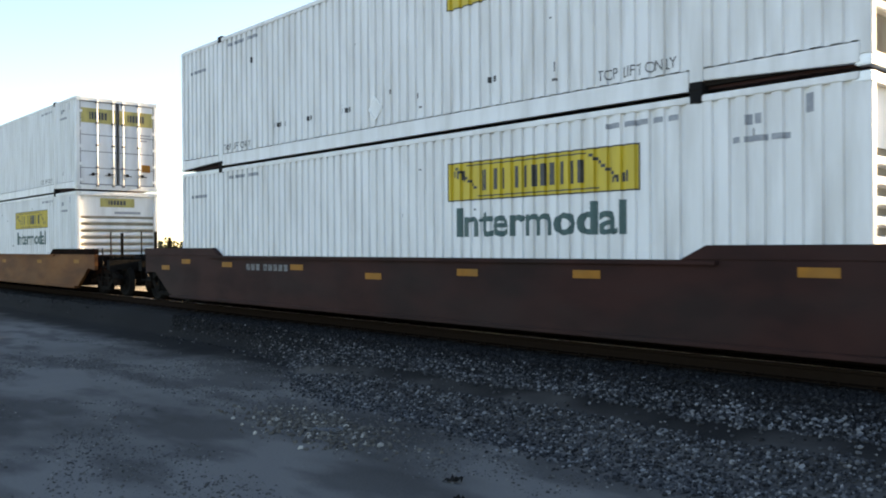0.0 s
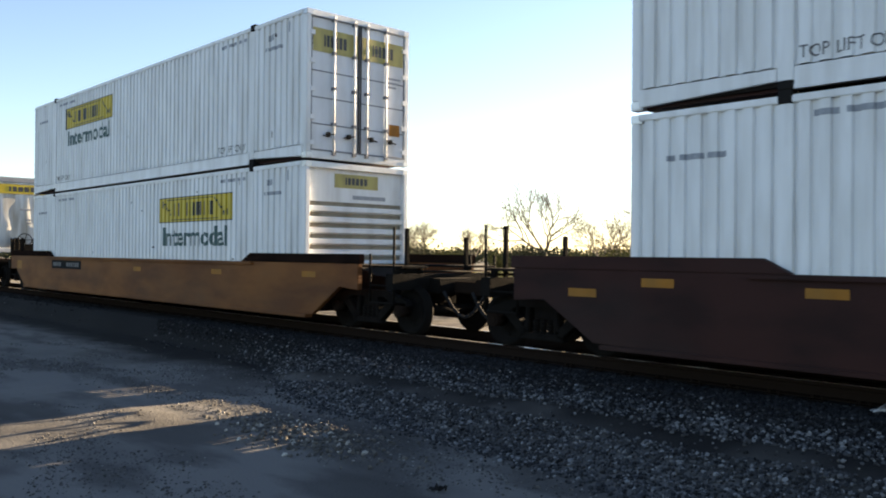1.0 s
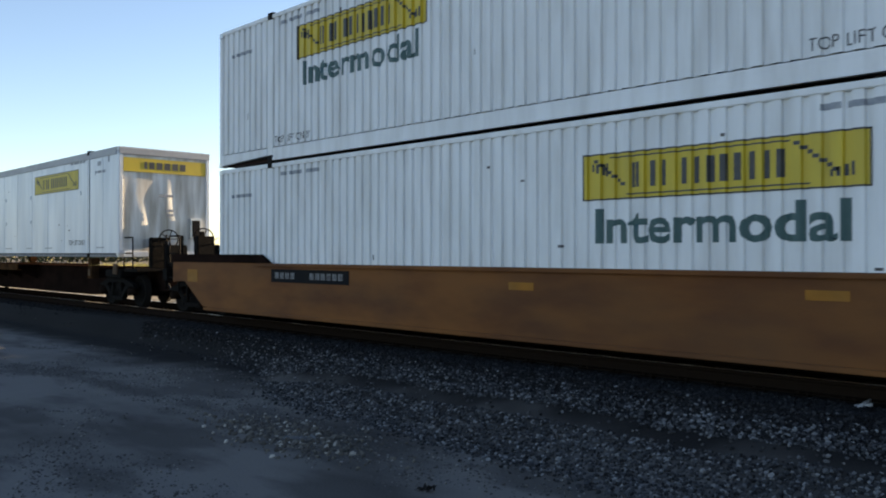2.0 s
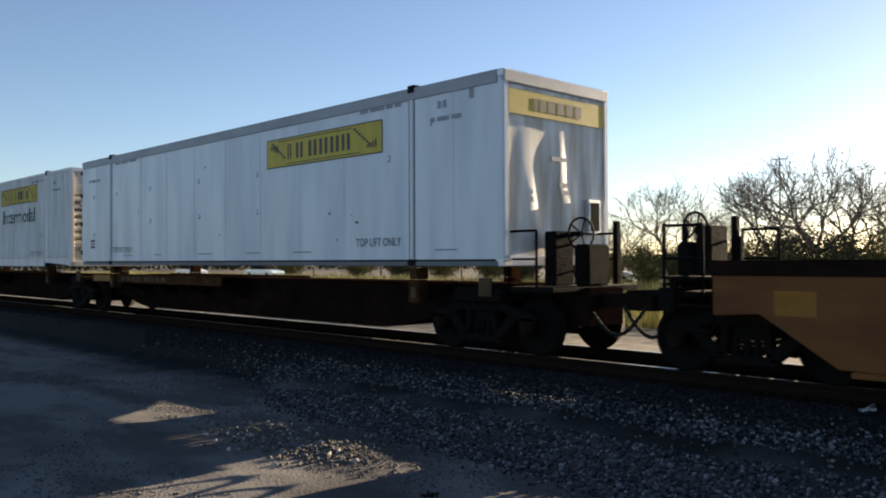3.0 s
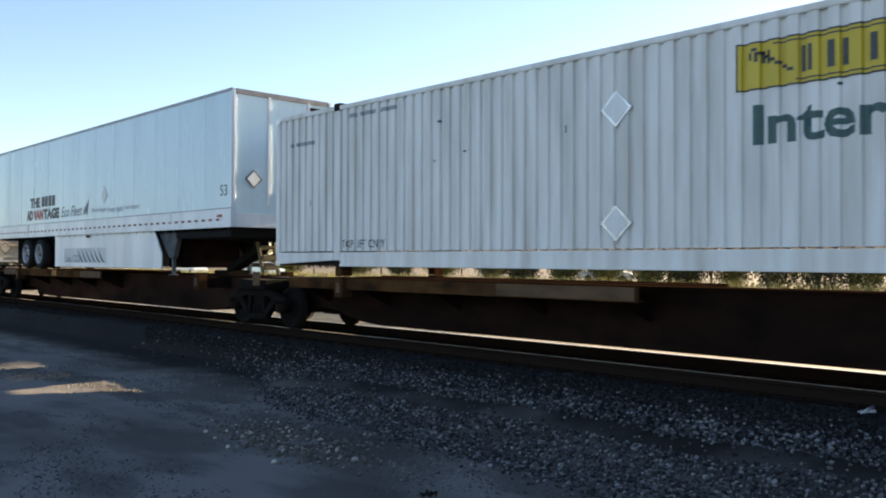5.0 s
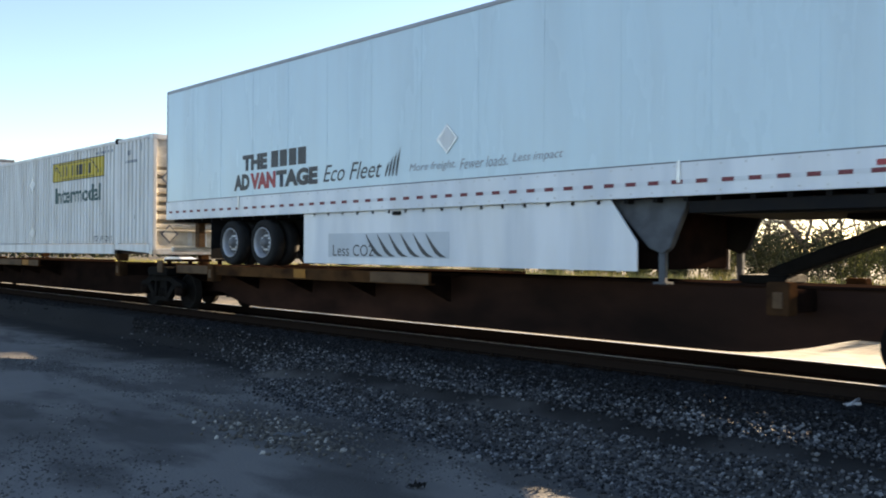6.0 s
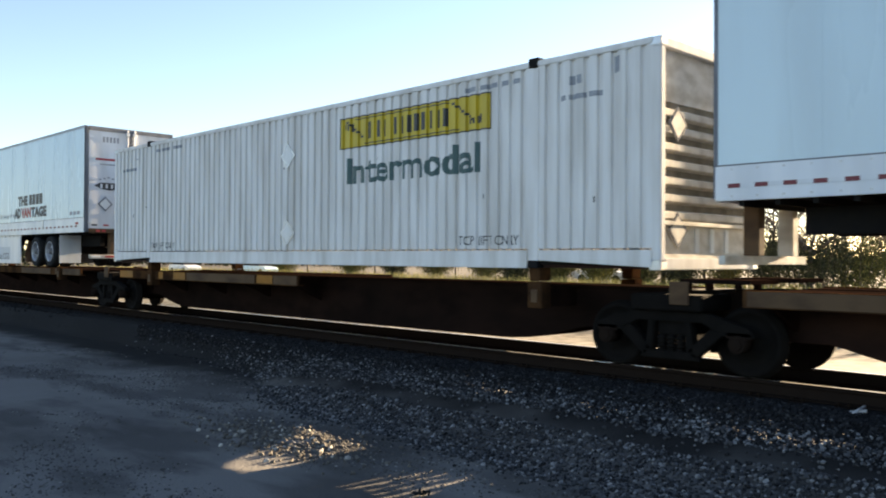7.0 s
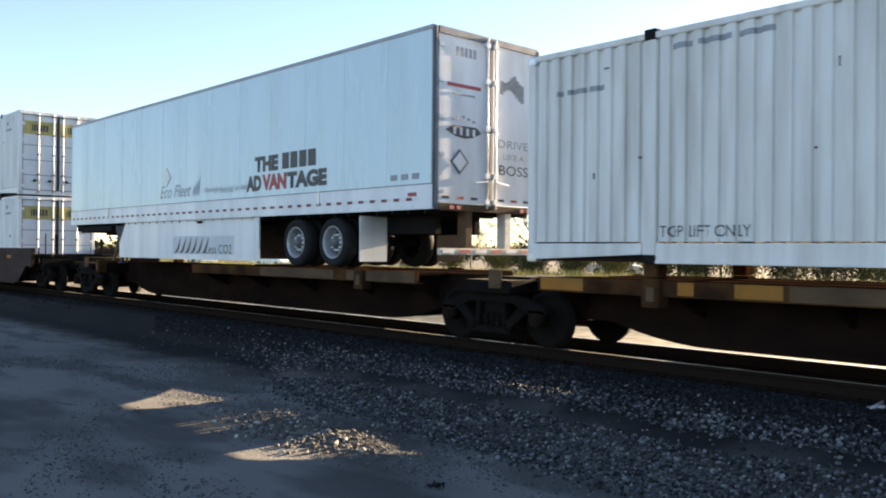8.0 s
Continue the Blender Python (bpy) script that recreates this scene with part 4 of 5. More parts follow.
        boxes("centre_plate", M_IRON, car, (t - 0.35, t + 0.35, -0.55, 0.55, 0.8, 1.02), bevel=0.02)
        boxes("bolster", M_IRON, car, (t - 0.5, t + 0.5, -1.16, 1.16, 0.78, 0.98), label="dark body bolster over the truck", bevel=0.02)
        boxes("step_plate", M_PLATE, car, (t + 0.08, t + 0.34, -1.20, -1.165, 0.86, 1.14), label="worn rusty end plate", bevel=0.006)
    return car


def brake_stand(car, x, e=1):
    """Hand-brake housing with wheel, uprights and grab rails on the car's end. e: the way the end faces."""
    boxes("brake_deck", M_IRON, car, (*sorted((x - e * 0.45, x + e * 0.35)), -1.15, 1.0, 0.94, 1.02), label="dark end deck", bevel=0.015)
    boxes("brake_housing", M_IRON, car, (*sorted((x - e * 0.30, x - e * 0.08)), -0.55, -0.1, 1.02, 1.84), label="dark hand-brake housing", bevel=0.02)
    boxes("brake_box", M_IRON, car, (*sorted((x + e * 0.06, x + e * 0.34)), -0.3, 0.25, 1.02, 1.64), label="dark valve box", bevel=0.03)
    bm = bmesh.new()
    c = Vector((x + e * 0.12, -0.18, 1.80))
    n = 24
    for k in range(n):
        a0, a1 = 2 * math.pi * k / n, 2 * math.pi * (k + 1) / n
        rod(bm, c + Vector((0.05 * math.cos(a0), 0.24 * math.cos(a0), 0.24 * math.sin(a0))), c + Vector((0.05 * math.cos(a1), 0.24 * math.cos(a1), 0.24 * math.sin(a1))), 0.018, 6, caps=False)
    for k in range(5):
        a0 = 2 * math.pi * k / 5
        rod(bm, c, c + Vector((0.05 * math.cos(a0), 0.24 * math.cos(a0), 0.24 * math.sin(a0))), 0.013, 6)
    rod(bm, c - Vector((e * 0.3, 0, 0)), c + Vector((e * 0.02, 0, 0)), 0.04, 10)
    part("brake_wheel", bm, M_IRON, car, "round hand-brake wheel")
    for y in (-1.12, 0.95):
        bm = bmesh.new()
        for dx in (-0.5, 0.03):
            rod(bm, (x + e * dx, y, 0.98), (x + e * dx, y, 1.83), 0.02, 8)
        rod(bm, (x - e * 0.5, y, 1.83), (x + e * 0.03, y, 1.83), 0.02, 8)
        rod(bm, (x - e * 0.5, y, 1.42), (x + e * 0.03, y, 1.42), 0.015, 8)
        part("hand_rail", bm, M_IRON, car, "bent grab rail beside the brake stand")
    boxes("end_post", M_IRON, car, (*sorted((x + e * 0.02, x + e * 0.11)), 0.76, 0.86, 1.0, 2.02), label="dark upright post", bevel=0.01)


def trailer(x, z, rear, label):
    """53-foot highway van. rear: -1 or 1, the end of the wheels and doors."""
    t = thing("semi_trailer", label, "semi-trailer", "trailers on the train")
    t.matrix_basis = pose(x + train_at(0), TRACK_Y, z)
    TRAIN.append((t, x, z))
    W, BOT, TOP = 1.295, 1.0, 3.98
    e = rear
    for s in (-1, 1):
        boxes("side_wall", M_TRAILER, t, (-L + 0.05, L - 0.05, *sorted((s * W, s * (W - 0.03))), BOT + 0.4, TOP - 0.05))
        y0, y1 = sorted((s * (W - 0.05), s * (W + 0.012)))
        boxes("bottom_rail", M_SMOOTH, t, (-L + 0.04, L - 0.04, y0, y1, BOT, BOT + 0.4), label="riveted bottom rail", bevel=0.006)
        boxes("top_rail", M_TOPRAIL, t, (-L + 0.04, L - 0.04, y0, y1, TOP - 0.07, TOP), bevel=0.008)
        bm = bmesh.new()
        for k in range(52):
            xx = -L + 0.25 + k * 0.302
            for zz in (BOT + 0.05, BOT + 0.36):
                box(bm, xx - 0.012, xx + 0.012, *sorted((s * (W + 0.012), s * (W + 0.018))), zz - 0.012, zz + 0.012)
        tagged(part("rivets", bm, M_ALU, t), kind="stuff")
        yy = sorted((s * (W + 0.014), s * (W + 0.017)))
        bm, bw = bmesh.new(), bmesh.new()
        box(bm, 0, 0.15, *yy, BOT + 0.145, BOT + 0.195)
        box(bw, 0.15, 0.32, *yy, BOT + 0.145, BOT + 0.195)
        dash = (finish("red_marker", bm, M_MAROON), finish("white_marker", bw, M_SMOOTH))
        boxes("rail_seam", M_EDGE, t, (-L + 0.06, L - 0.06, *sorted((s * (W + 0.002), s * (W + 0.009))), BOT + 0.402, BOT + 0.418), label="dark seam above the bottom rail")
        for k in range(48):
            for me in dash:
                o = new(me.name.split(".")[0], me)
                o.parent = t
                o.matrix_basis = pose(-L + 0.2 + k * 0.325, 0, 0)
        bm = bmesh.new()
        for k in range(1, 13):
            xx = -L + k * 1.2446
            box(bm, xx - 0.02, xx + 0.02, *sorted((s * W, s * (W + 0.0035))), BOT + 0.4, TOP - 0.07)
        part("panel_seam", bm, M_TRAILER, t)
        # aerodynamic skirt between wheels and landing legs
        bm = bmesh.new()
        lo = 0.08
        prism(bm, [(e * 2.62, lo), (e * -4.6, lo), (e * -4.6, BOT - 0.55), (e * -4.2, BOT), (e * 2.62, BOT)], *sorted((s * (W - 0.06), s * (W - 0.09))))
        # Far skirt is darker than the near one: underside shade put into colour.
        part("side_skirt", bm, M_SMOOTH if s < 0 else M_DISC, t, "white side skirt panel" if s < 0 else "far side skirt, dark for the shade under the trailer")
        bm = bmesh.new()
        prism(bm, [(e * -4.1, BOT), (e * -5.25, BOT), (e * -4.98, 0.38), (e * -4.88, 0.30), (e * -4.68, 0.38)], *sorted((s * 0.98, s * 1.10)))
        # Far leg repeats the near one in black, shade put into its colour.
        leg = part("landing_leg", bm, M_LEG if s < 0 else M_BLACK, t, "landing leg bracket, blackened on the far side for shade", bevel=0.01)
        boxes("leg_foot", M_LEG, leg, (e * -4.86 - 0.045, e * -4.86 + 0.045, *sorted((s * 1.0, s * 1.08)), -0.06, 0.40), (e * -4.86 - 0.10, e * -4.86 + 0.10, *sorted((s * 0.95, s * 1.13)), -0.08, -0.05), bevel=0.008)
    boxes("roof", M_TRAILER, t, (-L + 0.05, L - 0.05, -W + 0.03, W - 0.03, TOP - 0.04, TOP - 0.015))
    boxes("floor", M_BLACK, t, (-L + 0.05, L - 0.05, -W + 0.05, W - 0.05, BOT + 0.02, BOT + 0.12))
    for k in range(38):
        boxes("cross_member", M_BLACK, t, (-L + 0.3 + k * 0.42, -L + 0.36 + k * 0.42, -W + 0.06, W - 0.06, BOT - 0.06, BOT + 0.02))
    # running gear
    boxes("slider_frame", M_BLACK, t, *[(*sorted((e * 2.2, e * 7.3)), *sorted((s * 0.42, s * 0.55)), 0.62, BOT - 0.06) for s in (-1, 1)],
          *[(e * q - 0.08, e * q + 0.08, -0.95, 0.95, 0.40, 0.6) for q in (4.02, 5.25)], label="black sliding axle frame")
    bm = bmesh.new()
    for q in (4.02, 5.25):
        for s in (-1, 1):
            rod(bm, (e * q - 0.25, s * 0.48, 0.62), (e * q - 0.25, s * 0.48, BOT - 0.1), 0.09, 12)
    part("air_spring", bm, M_RUBBER, t)
    for q in (4.02, 5.25):
        for s in (-1, 1):
            c = (e * q, 0, 0.465)
            bm = bmesh.new()
            for off in (1.12, 0.79):
                lathe(bm, [(0.285, s * (off - 0.13)), (0.40, s * (off - 0.135)), (0.45, s * (off - 0.11)), (0.465, s * (off - 0.05)), (0.465, s * (off + 0.05)),
                           (0.45, s * (off + 0.11)), (0.40, s * (off + 0.135)), (0.30, s * (off + 0.125)), (0.285, s * (off + 0.09)), (0.285, s * (off - 0.13))], n=36, centre=c, caps=False)
            tyre = part("tyre", bm, M_RUBBER, t, "black dual highway tyre")
            bm = bmesh.new()
            lathe(bm, [(0.245, s * 1.10), (0.262, s * 1.16), (0.272, s * 1.235), (0.292, s * 1.262), (0.306, s * 1.255), (0.284, s * 1.20), (0.284, s * 1.09), (0.245, s * 1.10)], n=36, centre=c, caps=False)
            part("rim", bm, M_RIM, tyre, "bright steel rim lip")
            bm = bmesh.new()
            lathe(bm, [(0.262, s * 1.07), (0.262, s * 1.10), (0.235, s * 1.135), (0.14, s * 1.14), (0.105, s * 1.15), (0.095, s * 1.21), (0.07, s * 1.25), (0.0005, s * 1.255)], n=36, centre=c)
            part("wheel_disc", bm, M_DISC, tyre, "grimy grey wheel disc and hub")
            bm = bmesh.new()
            for k in range(10):
                a = 2 * math.pi * k / 10
                p = Vector(c) + Vector((0.145 * math.cos(a), s * 1.138, 0.145 * math.sin(a)))
                rod(bm, p, p + Vector((0, s * 0.045, 0)), 0.021, 6)
            part("wheel_bolts", bm, M_BRIGHT, tyre, "ring of bright wheel bolts")
            bm = bmesh.new()
            for k in range(10):
                a = 2 * math.pi * (k + 0.5) / 10
                p = Vector(c) + Vector((0.195 * math.cos(a), s * 1.13, 0.195 * math.sin(a)))
                rod(bm, p, p + Vector((0, s * 0.0085, 0)), 0.027, 8)
            part("hand_holes", bm, M_BLACK, tyre, "dark holes round the wheel disc")
    for s in (-1, 1):
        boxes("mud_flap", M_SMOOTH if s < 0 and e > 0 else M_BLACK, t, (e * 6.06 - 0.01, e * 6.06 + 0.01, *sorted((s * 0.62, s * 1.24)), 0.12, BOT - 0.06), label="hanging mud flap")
    guard = boxes("rear_guard", M_RIB, t, (*sorted((e * (L - 0.08), e * L)), -1.15, 1.15, 0.26, 0.37), label="pale rear underride guard", bevel=0.008)
    for s in (-1, 1):
        boxes("guard_strut", M_PLATE if s < 0 else M_RIB, guard, (*sorted((e * (L - 0.22), e * (L - 0.02))), *sorted((s * 0.40, s * 0.56)), 0.37, BOT), label="worn guard strut", bevel=0.008)
    for k in range(6):
        boxes("guard_marker", M_RED if k % 2 else M_WHITE, guard, (*sorted((e * L, e * (L + 0.003))), -1.1 + 0.38 * k, -0.84 + 0.38 * k, 0.29, 0.345))
    for q in (-1, 1):
        for s in (-1, 1):
            boxes("corner_post", M_EDGE if q == e else M_SMOOTH, t, (*sorted((q * L, q * (L - 0.10))), *sorted((s * (W + 0.004), s * (W - 0.10))), BOT, TOP - 0.01), bevel=0.03)
    for dims in ((L - 0.08, L - 0.002, -W + 0.1, W - 0.1, TOP - 0.12, TOP - 0.01), (L - 0.08, L - 0.002, -W + 0.1, W - 0.1, BOT, BOT + 0.12), (-L + 0.002, -L + 0.08, -W + 0.1, W - 0.1, BOT, TOP)):
        boxes("end_header", M_EDGE if dims[0] > 0 and dims[4] > 2 else M_ALU if e > 0 else M_SMOOTH, t, dims)
    x1 = L - 0.03
    if e > 0:
        for s in (-1, 1):
            y0, y1 = sorted((s * 0.01, s * (W - 0.11)))
            leaf = boxes("door", M_DOOR, t, (x1 - 0.05, x1, y0, y1, BOT + 0.12, TOP - 0.12), bevel=0.006)
            for yy in (s * 0.10, ):
                bm = bmesh.new()
                rod(bm, (x1 + 0.05, yy, BOT + 0.04), (x1 + 0.05, yy, TOP - 0.04), 0.022, 8)
                for zz in (BOT + 0.16, BOT + 0.6, 2.4, 3.2, TOP - 0.16):
                    box(bm, x1, x1 + 0.075, yy - 0.05, yy + 0.05, zz - 0.04, zz + 0.04)
                rod(bm, (x1 + 0.075, yy, BOT + 0.5), (x1 + 0.075, yy + s * 0.32, BOT + 0.46), 0.018, 6)
                part("lock_rod", bm, M_BRIGHT, leaf, "galvanised locking bar")
            for zz in (BOT + 0.3, 1.9, 2.5, 3.1, TOP - 0.3):
                boxes("hinge", M_BRIGHT, leaf, (x1, x1 + 0.03, s * (W - 0.16) - 0.06, s * (W - 0.16) + 0.06, zz - 0.03, zz + 0.03))
            bm = bmesh.new()
            box(bm, x1 + 0.002, x1 + 0.02, *sorted((s * 0.006, s * 0.07)), BOT + 0.1, TOP - 0.1)
            part("door_gasket", bm, M_EDGE, leaf)
        for k in range(5):
            boxes("number_mark", M_GREY, t, (x1 + 0.002, x1 + 0.006, -0.80 + k * 0.1, -0.74 + k * 0.1, 3.55, 3.70), label="grey number bar on the door")
        boxes("slogan_mark", M_RED, t, (x1 + 0.002, x1 + 0.006, -1.0, -0.22, 3.03, 3.09), label="faint red line of writing")
        boxes("slogan_mark", M_GREY, t, (x1 + 0.002, x1 + 0.006, -0.88, -0.36, 2.90, 2.935))
        bm = bmesh.new()
        ring = [(-1.04, 2.31), (-0.86, 2.40), (-0.32, 2.40), (-0.2, 2.31), (-0.40, 2.22), (-0.6, 2.19), (-0.82, 2.22)]
        va, vb = [[bm.verts.new((q, py, pz)) for py, pz in ring] for q in (x1 + 0.002, x1 + 0.006)]
        bm.faces.new(va)
        bm.faces.new(vb[::-1])
        for k in range(len(ring)):
            bm.faces.new((va[k], va[(k + 1) % len(ring)], vb[(k + 1) % len(ring)], vb[k]))
        badge = part("badge", bm, M_INK, t, "dark pointed badge")
        for k in range(4):
            boxes("badge_bar", M_DOOR, badge, (x1 + 0.0065, x1 + 0.009, -0.86 + 0.15 * k, -0.80 + 0.15 * k, 2.245, 2.365))
        for k in range(5):
            boxes("badge_bar", M_GREY, badge, (x1 + 0.002, x1 + 0.006, -0.9 + 0.12 * k, -0.83 + 0.12 * k, 2.47 + 0.03 * (2 - abs(k - 2)), 2.51 + 0.03 * (2 - abs(k - 2))))
        for k in range(7):
            y0 = -1.1 + 0.33 * k
            boxes("door_marker", M_RED if k % 2 else M_INK, t, (x1 + 0.002, x1 + 0.006, y0, y0 + 0.16, BOT + 0.18, BOT + 0.225))
        boxes("rear_sill", M_PLATE, t, (x1 + 0.029, x1 + 0.05, -W + 0.1, W - 0.1, BOT - 0.02, BOT + 0.10), label="scuffed rusty rear sill", bevel=0.006)
        for y0 in (-0.98, -0.82, 0.74, 0.90):
            boxes("tail_lamp", M_RED, t, (x1 + 0.051, x1 + 0.062, y0, y0 + 0.1, BOT + 0.01, BOT + 0.07), label="red tail lamp")
        placard(t, x1 + 0.01, -0.72, 1.80, 0.42, "y")
        write("DRIVE", M_GREY, t, 0.22, 1.0, x1 + 0.003, 2.12, 2.26, axis="y", name="door_words")
        write("LIKE A", M_GREY, t, 0.35, 0.9, x1 + 0.003, 1.92, 2.02, axis="y", name="door_words")
        write("BOSS", M_INK, t, 0.25, 1.0, x1 + 0.003, 1.65, 1.82, axis="y", name="door_words")
        bm = bmesh.new()
        for k in range(9):
            u = k / 9
            box(bm, x1 + 0.002, x1 + 0.005, 0.25 + 0.6 * u, 0.25 + 0.6 * u + 0.09, 3.05 + 0.1 * math.sin(5 * u), 3.42 - 0.16 * abs(math.sin(4 * u + 1)))
        part("door_emblem", bm, M_GREY, t, "grey shape printed on the door")
    else:
        bm = bmesh.new()
        box(bm, x1 - 0.06, x1, -W + 0.09, W - 0.09, BOT + 0.1, TOP - 0.1)
        part("nose_wall", bm, M_TRAILER, t, "smooth front wall", bevel=0.01)
        boxes("nose_seam", M_SMOOTH, t, (x1, x1 + 0.03, -0.42, -0.36, BOT + 0.5, TOP - 0.1), (x1, x1 + 0.03, 0.62, 0.68, BOT + 0.5, TOP - 0.1))
        boxes("air_box", M_SMOOTH, t, (x1, x1 + 0.18, 0.35, 0.95, BOT + 0.35, BOT + 0.85), label="connection box on the front wall", bevel=0.03)
        boxes("bumper_step", M_SMOOTH, t, (x1, x1 + 0.16, 0.1, W - 0.05, BOT - 0.02, BOT + 0.10), label="bent step plate on the apron", bevel=0.01)
        boxes("hose_coupling", M_BLACK, t, (x1 + 0.05, x1 + 0.2, 0.9, 1.06, BOT + 0.32, BOT + 0.46), (x1 + 0.05, x1 + 0.16, 0.86, 1.0, BOT + 0.16, BOT + 0.26), label="dark hose couplings", bevel=0.02)
        boxes("nose_apron", M_SMOOTH, t, (x1, x1 + 0.05, -W + 0.05, W - 0.05, BOT, BOT + 0.3), label="scuffed front apron", bevel=0.01)
        placard(t, x1 + 0.02, -0.78, 2.05, 0.42, "y")
        write("53", M_INK, t, L - 0.52, L - 0.22, -W - 0.004, BOT + 0.68, BOT + 0.92, name="length_mark")
        boxes("vent_box", M_BLACK, t, (x1, x1 + 0.06, 0.7, 0.95, TOP - 0.5, TOP - 0.2))
    boxes("tyre_carrier", M_SPINE, t, (*sorted((e * -4.1, e * -4.78)), -0.8, 0.8, 0.1, BOT - 0.07), label="dark spare-tyre box under the trailer", bevel=0.02)
    boxes("nose_frame", M_BLACK, t, (*sorted((e * -5.3, e * -(L - 0.25))), -W + 0.1, W - 0.1, BOT - 0.2, BOT - 0.06), label="deep black frame under the nose")
    boxes("kingpin_plate", M_BLACK, t, (*sorted((e * -(L - 0.3), e * -(L - 2.6))), -1.1, 1.1, BOT - 0.225, BOT - 0.2), label="black kingpin plate")
    # lettering on the side towards the viewer
    y = -W - 0.005
    c = (-3.57 if e < 0 else 3.66)
    write("THE", M_INK, t, c - 1.13, c - 0.22, y, BOT + 0.92, BOT + 1.24, name="slogan", bold=0.09)
    bm = bmesh.new()
    for a, b in ((-0.08, 0.17), (0.22, 0.47), (0.53, 0.78), (0.83, 1.09)):
        flat_bars(bm, c + a, c + b, BOT + 0.93, BOT + 1.25, y, (1,))
    part("name_mark", bm, M_INK, t, "dark strokes where a name stands")
    write("AD", M_INK, t, c - 1.46, c - 0.86, y, BOT + 0.53, BOT + 0.86, name="slogan", bold=0.09)
    write("VAN", M_RED, t, c - 0.83, c + 0.08, y, BOT + 0.53, BOT + 0.86, name="slogan", bold=0.09, label="red letters of the slogan")
    write("TAGE", M_INK, t, c + 0.10, c + 1.46, y, BOT + 0.53, BOT + 0.86, name="slogan", bold=0.09)
    q = c + 1.75 if e < 0 else c - 5.5
    write("Eco Fleet", M_INK if e < 0 else M_GREY, t, q - 0.12, q + 1.52, y, BOT + 0.55, BOT + 0.85, name="motto", slant=0.35)
    for k in range(4):                      # slim leaf blades, each curving up to a point
        bm = bmesh.new()
        o, tall = q + 1.60 + 0.09 * k, 0.26 + 0.07 * k
        for j in range(6):
            u0, u1 = j / 6, (j + 1) / 6
            w0, w1 = 0.05 * math.sin(math.pi * (0.15 + 0.85 * u0)), 0.05 * math.sin(math.pi * (0.15 + 0.85 * u1)) + 0.002
            bm.faces.new([bm.verts.new(v) for v in ((o + 0.12 * u0 * u0, y, BOT + 0.55 + tall * u0), (o + 0.12 * u0 * u0 + w0, y, BOT + 0.55 + tall * u0),
                                                    (o + 0.12 * u1 * u1 + w1, y, BOT + 0.55 + tall * u1), (o + 0.12 * u1 * u1, y, BOT + 0.55 + tall * u1))])
        bmesh.ops.remove_doubles(bm, verts=bm.verts[:], dist=0.0005)
        part("leaf_mark", bm, M_INK if e < 0 else M_GREY, t, "dark leaf-shaped blade")
    run = 3.1 if e < 0 else 1.9
    for text, u0, u1 in (("More freight.", 0.0, 0.34), ("Fewer loads.", 0.37, 0.68), ("Less impact", 0.71, 1.0)):
        write(text, M_GREY, t, q + 2.2 + run * u0, q + 2.2 + run * u1, y, BOT + 0.56, BOT + 0.72, name="motto", slant=0.3)
    placard(t, 1.25 if e < 0 else -1.6, y, BOT + 1.05, 0.46)
    boxes("side_lamp", M_RED, t, (L - 0.62, L - 0.42, y - 0.022, y - 0.008, BOT + 0.22, BOT + 0.28))
    if e > 0:
        for k in range(3):
            boxes("number_mark", M_GREY, t, (L - 1.1 + 0.28 * k, L - 0.92 + 0.28 * k, y, y + 0.003, BOT + 0.50, BOT + 0.60))
    boxes("rail_latch", M_ALU, t, *[(a, a + 0.05, -W - 0.03, -W - 0.012, BOT + 0.16, BOT + 0.42) for a in (e * 4.85, e * -5.2)])
    boxes("mid_lamp", M_BLACK, t, (-0.06, 0.12, -W + 0.02, -W + 0.058, BOT - 0.09, BOT - 0.03))
    # skirt artwork
    ys = -W + 0.056
    a, b = (-1.85, 1.25) if e < 0 else (-1.35, 1.6)
    bm = bmesh.new()
    flat_bars(bm, a, b, 0.20, 0.62, ys, (1,))
    art = part("skirt_panel", bm, material("pale grey film", (0.45, 0.50, 0.54), 0.4, second=(0.6, 0.65, 0.7), scale=1.5), t, "grey printed film on the skirt")
    write("Less CO2", M_INK, art, a + 0.14 if e < 0 else b - 1.3, a + 1.27 if e < 0 else b - 0.1, ys - 0.003, 0.22, 0.42, name="skirt_words")
    for k in range(6):
        bm = bmesh.new()
        o = (a + 1.4 + 0.3 * k) if e < 0 else (b - 1.5 - 0.28 * k)
        pts = []
        for j in range(9):
            u = j / 8
            pts.append((o + e * 0.34 * (u ** 0.6) * (1 if e < 0 else 1), 0.22 + 0.38 * u, 0.13 * (1 - u) + 0.015))
        for (xa, za, wa), (xb, zb, wb) in zip(pts, pts[1:]):
            bm.faces.new([bm.verts.new(v) for v in ((xa, ys - 0.003, za), (xa + wa, ys - 0.003, za), (xb + wb, ys - 0.003, zb), (xb, ys - 0.003, zb))])
        part("skirt_sweep", bm, M_INK, art, "dark curved sweep")
    return t


def hitch(car, x, e):
    """Trailer hitch: head plate on a pierced tan leg, with a long diagonal strut. e: the way the strut leans."""
    hit = boxes("trailer_hitch", M_IRON, car, (x - 0.35, x + 0.35, -0.45, 0.45, 1.80, 1.865), (x - 0.02, x + 0.10, -0.1, 0.1, 1.55, 1.80), label="head plate of a folding trailer hitch", bevel=0.008)
    for s in (-0.2, 0.2):
        bm = bmesh.new()
        prism(bm, [(x + 0.02, 1.82), (x + 0.14, 1.82), (x - e * 0.36 + 0.03, 1.045), (x - e * 0.36 - 0.07, 1.045)], s - 0.025, s + 0.025)
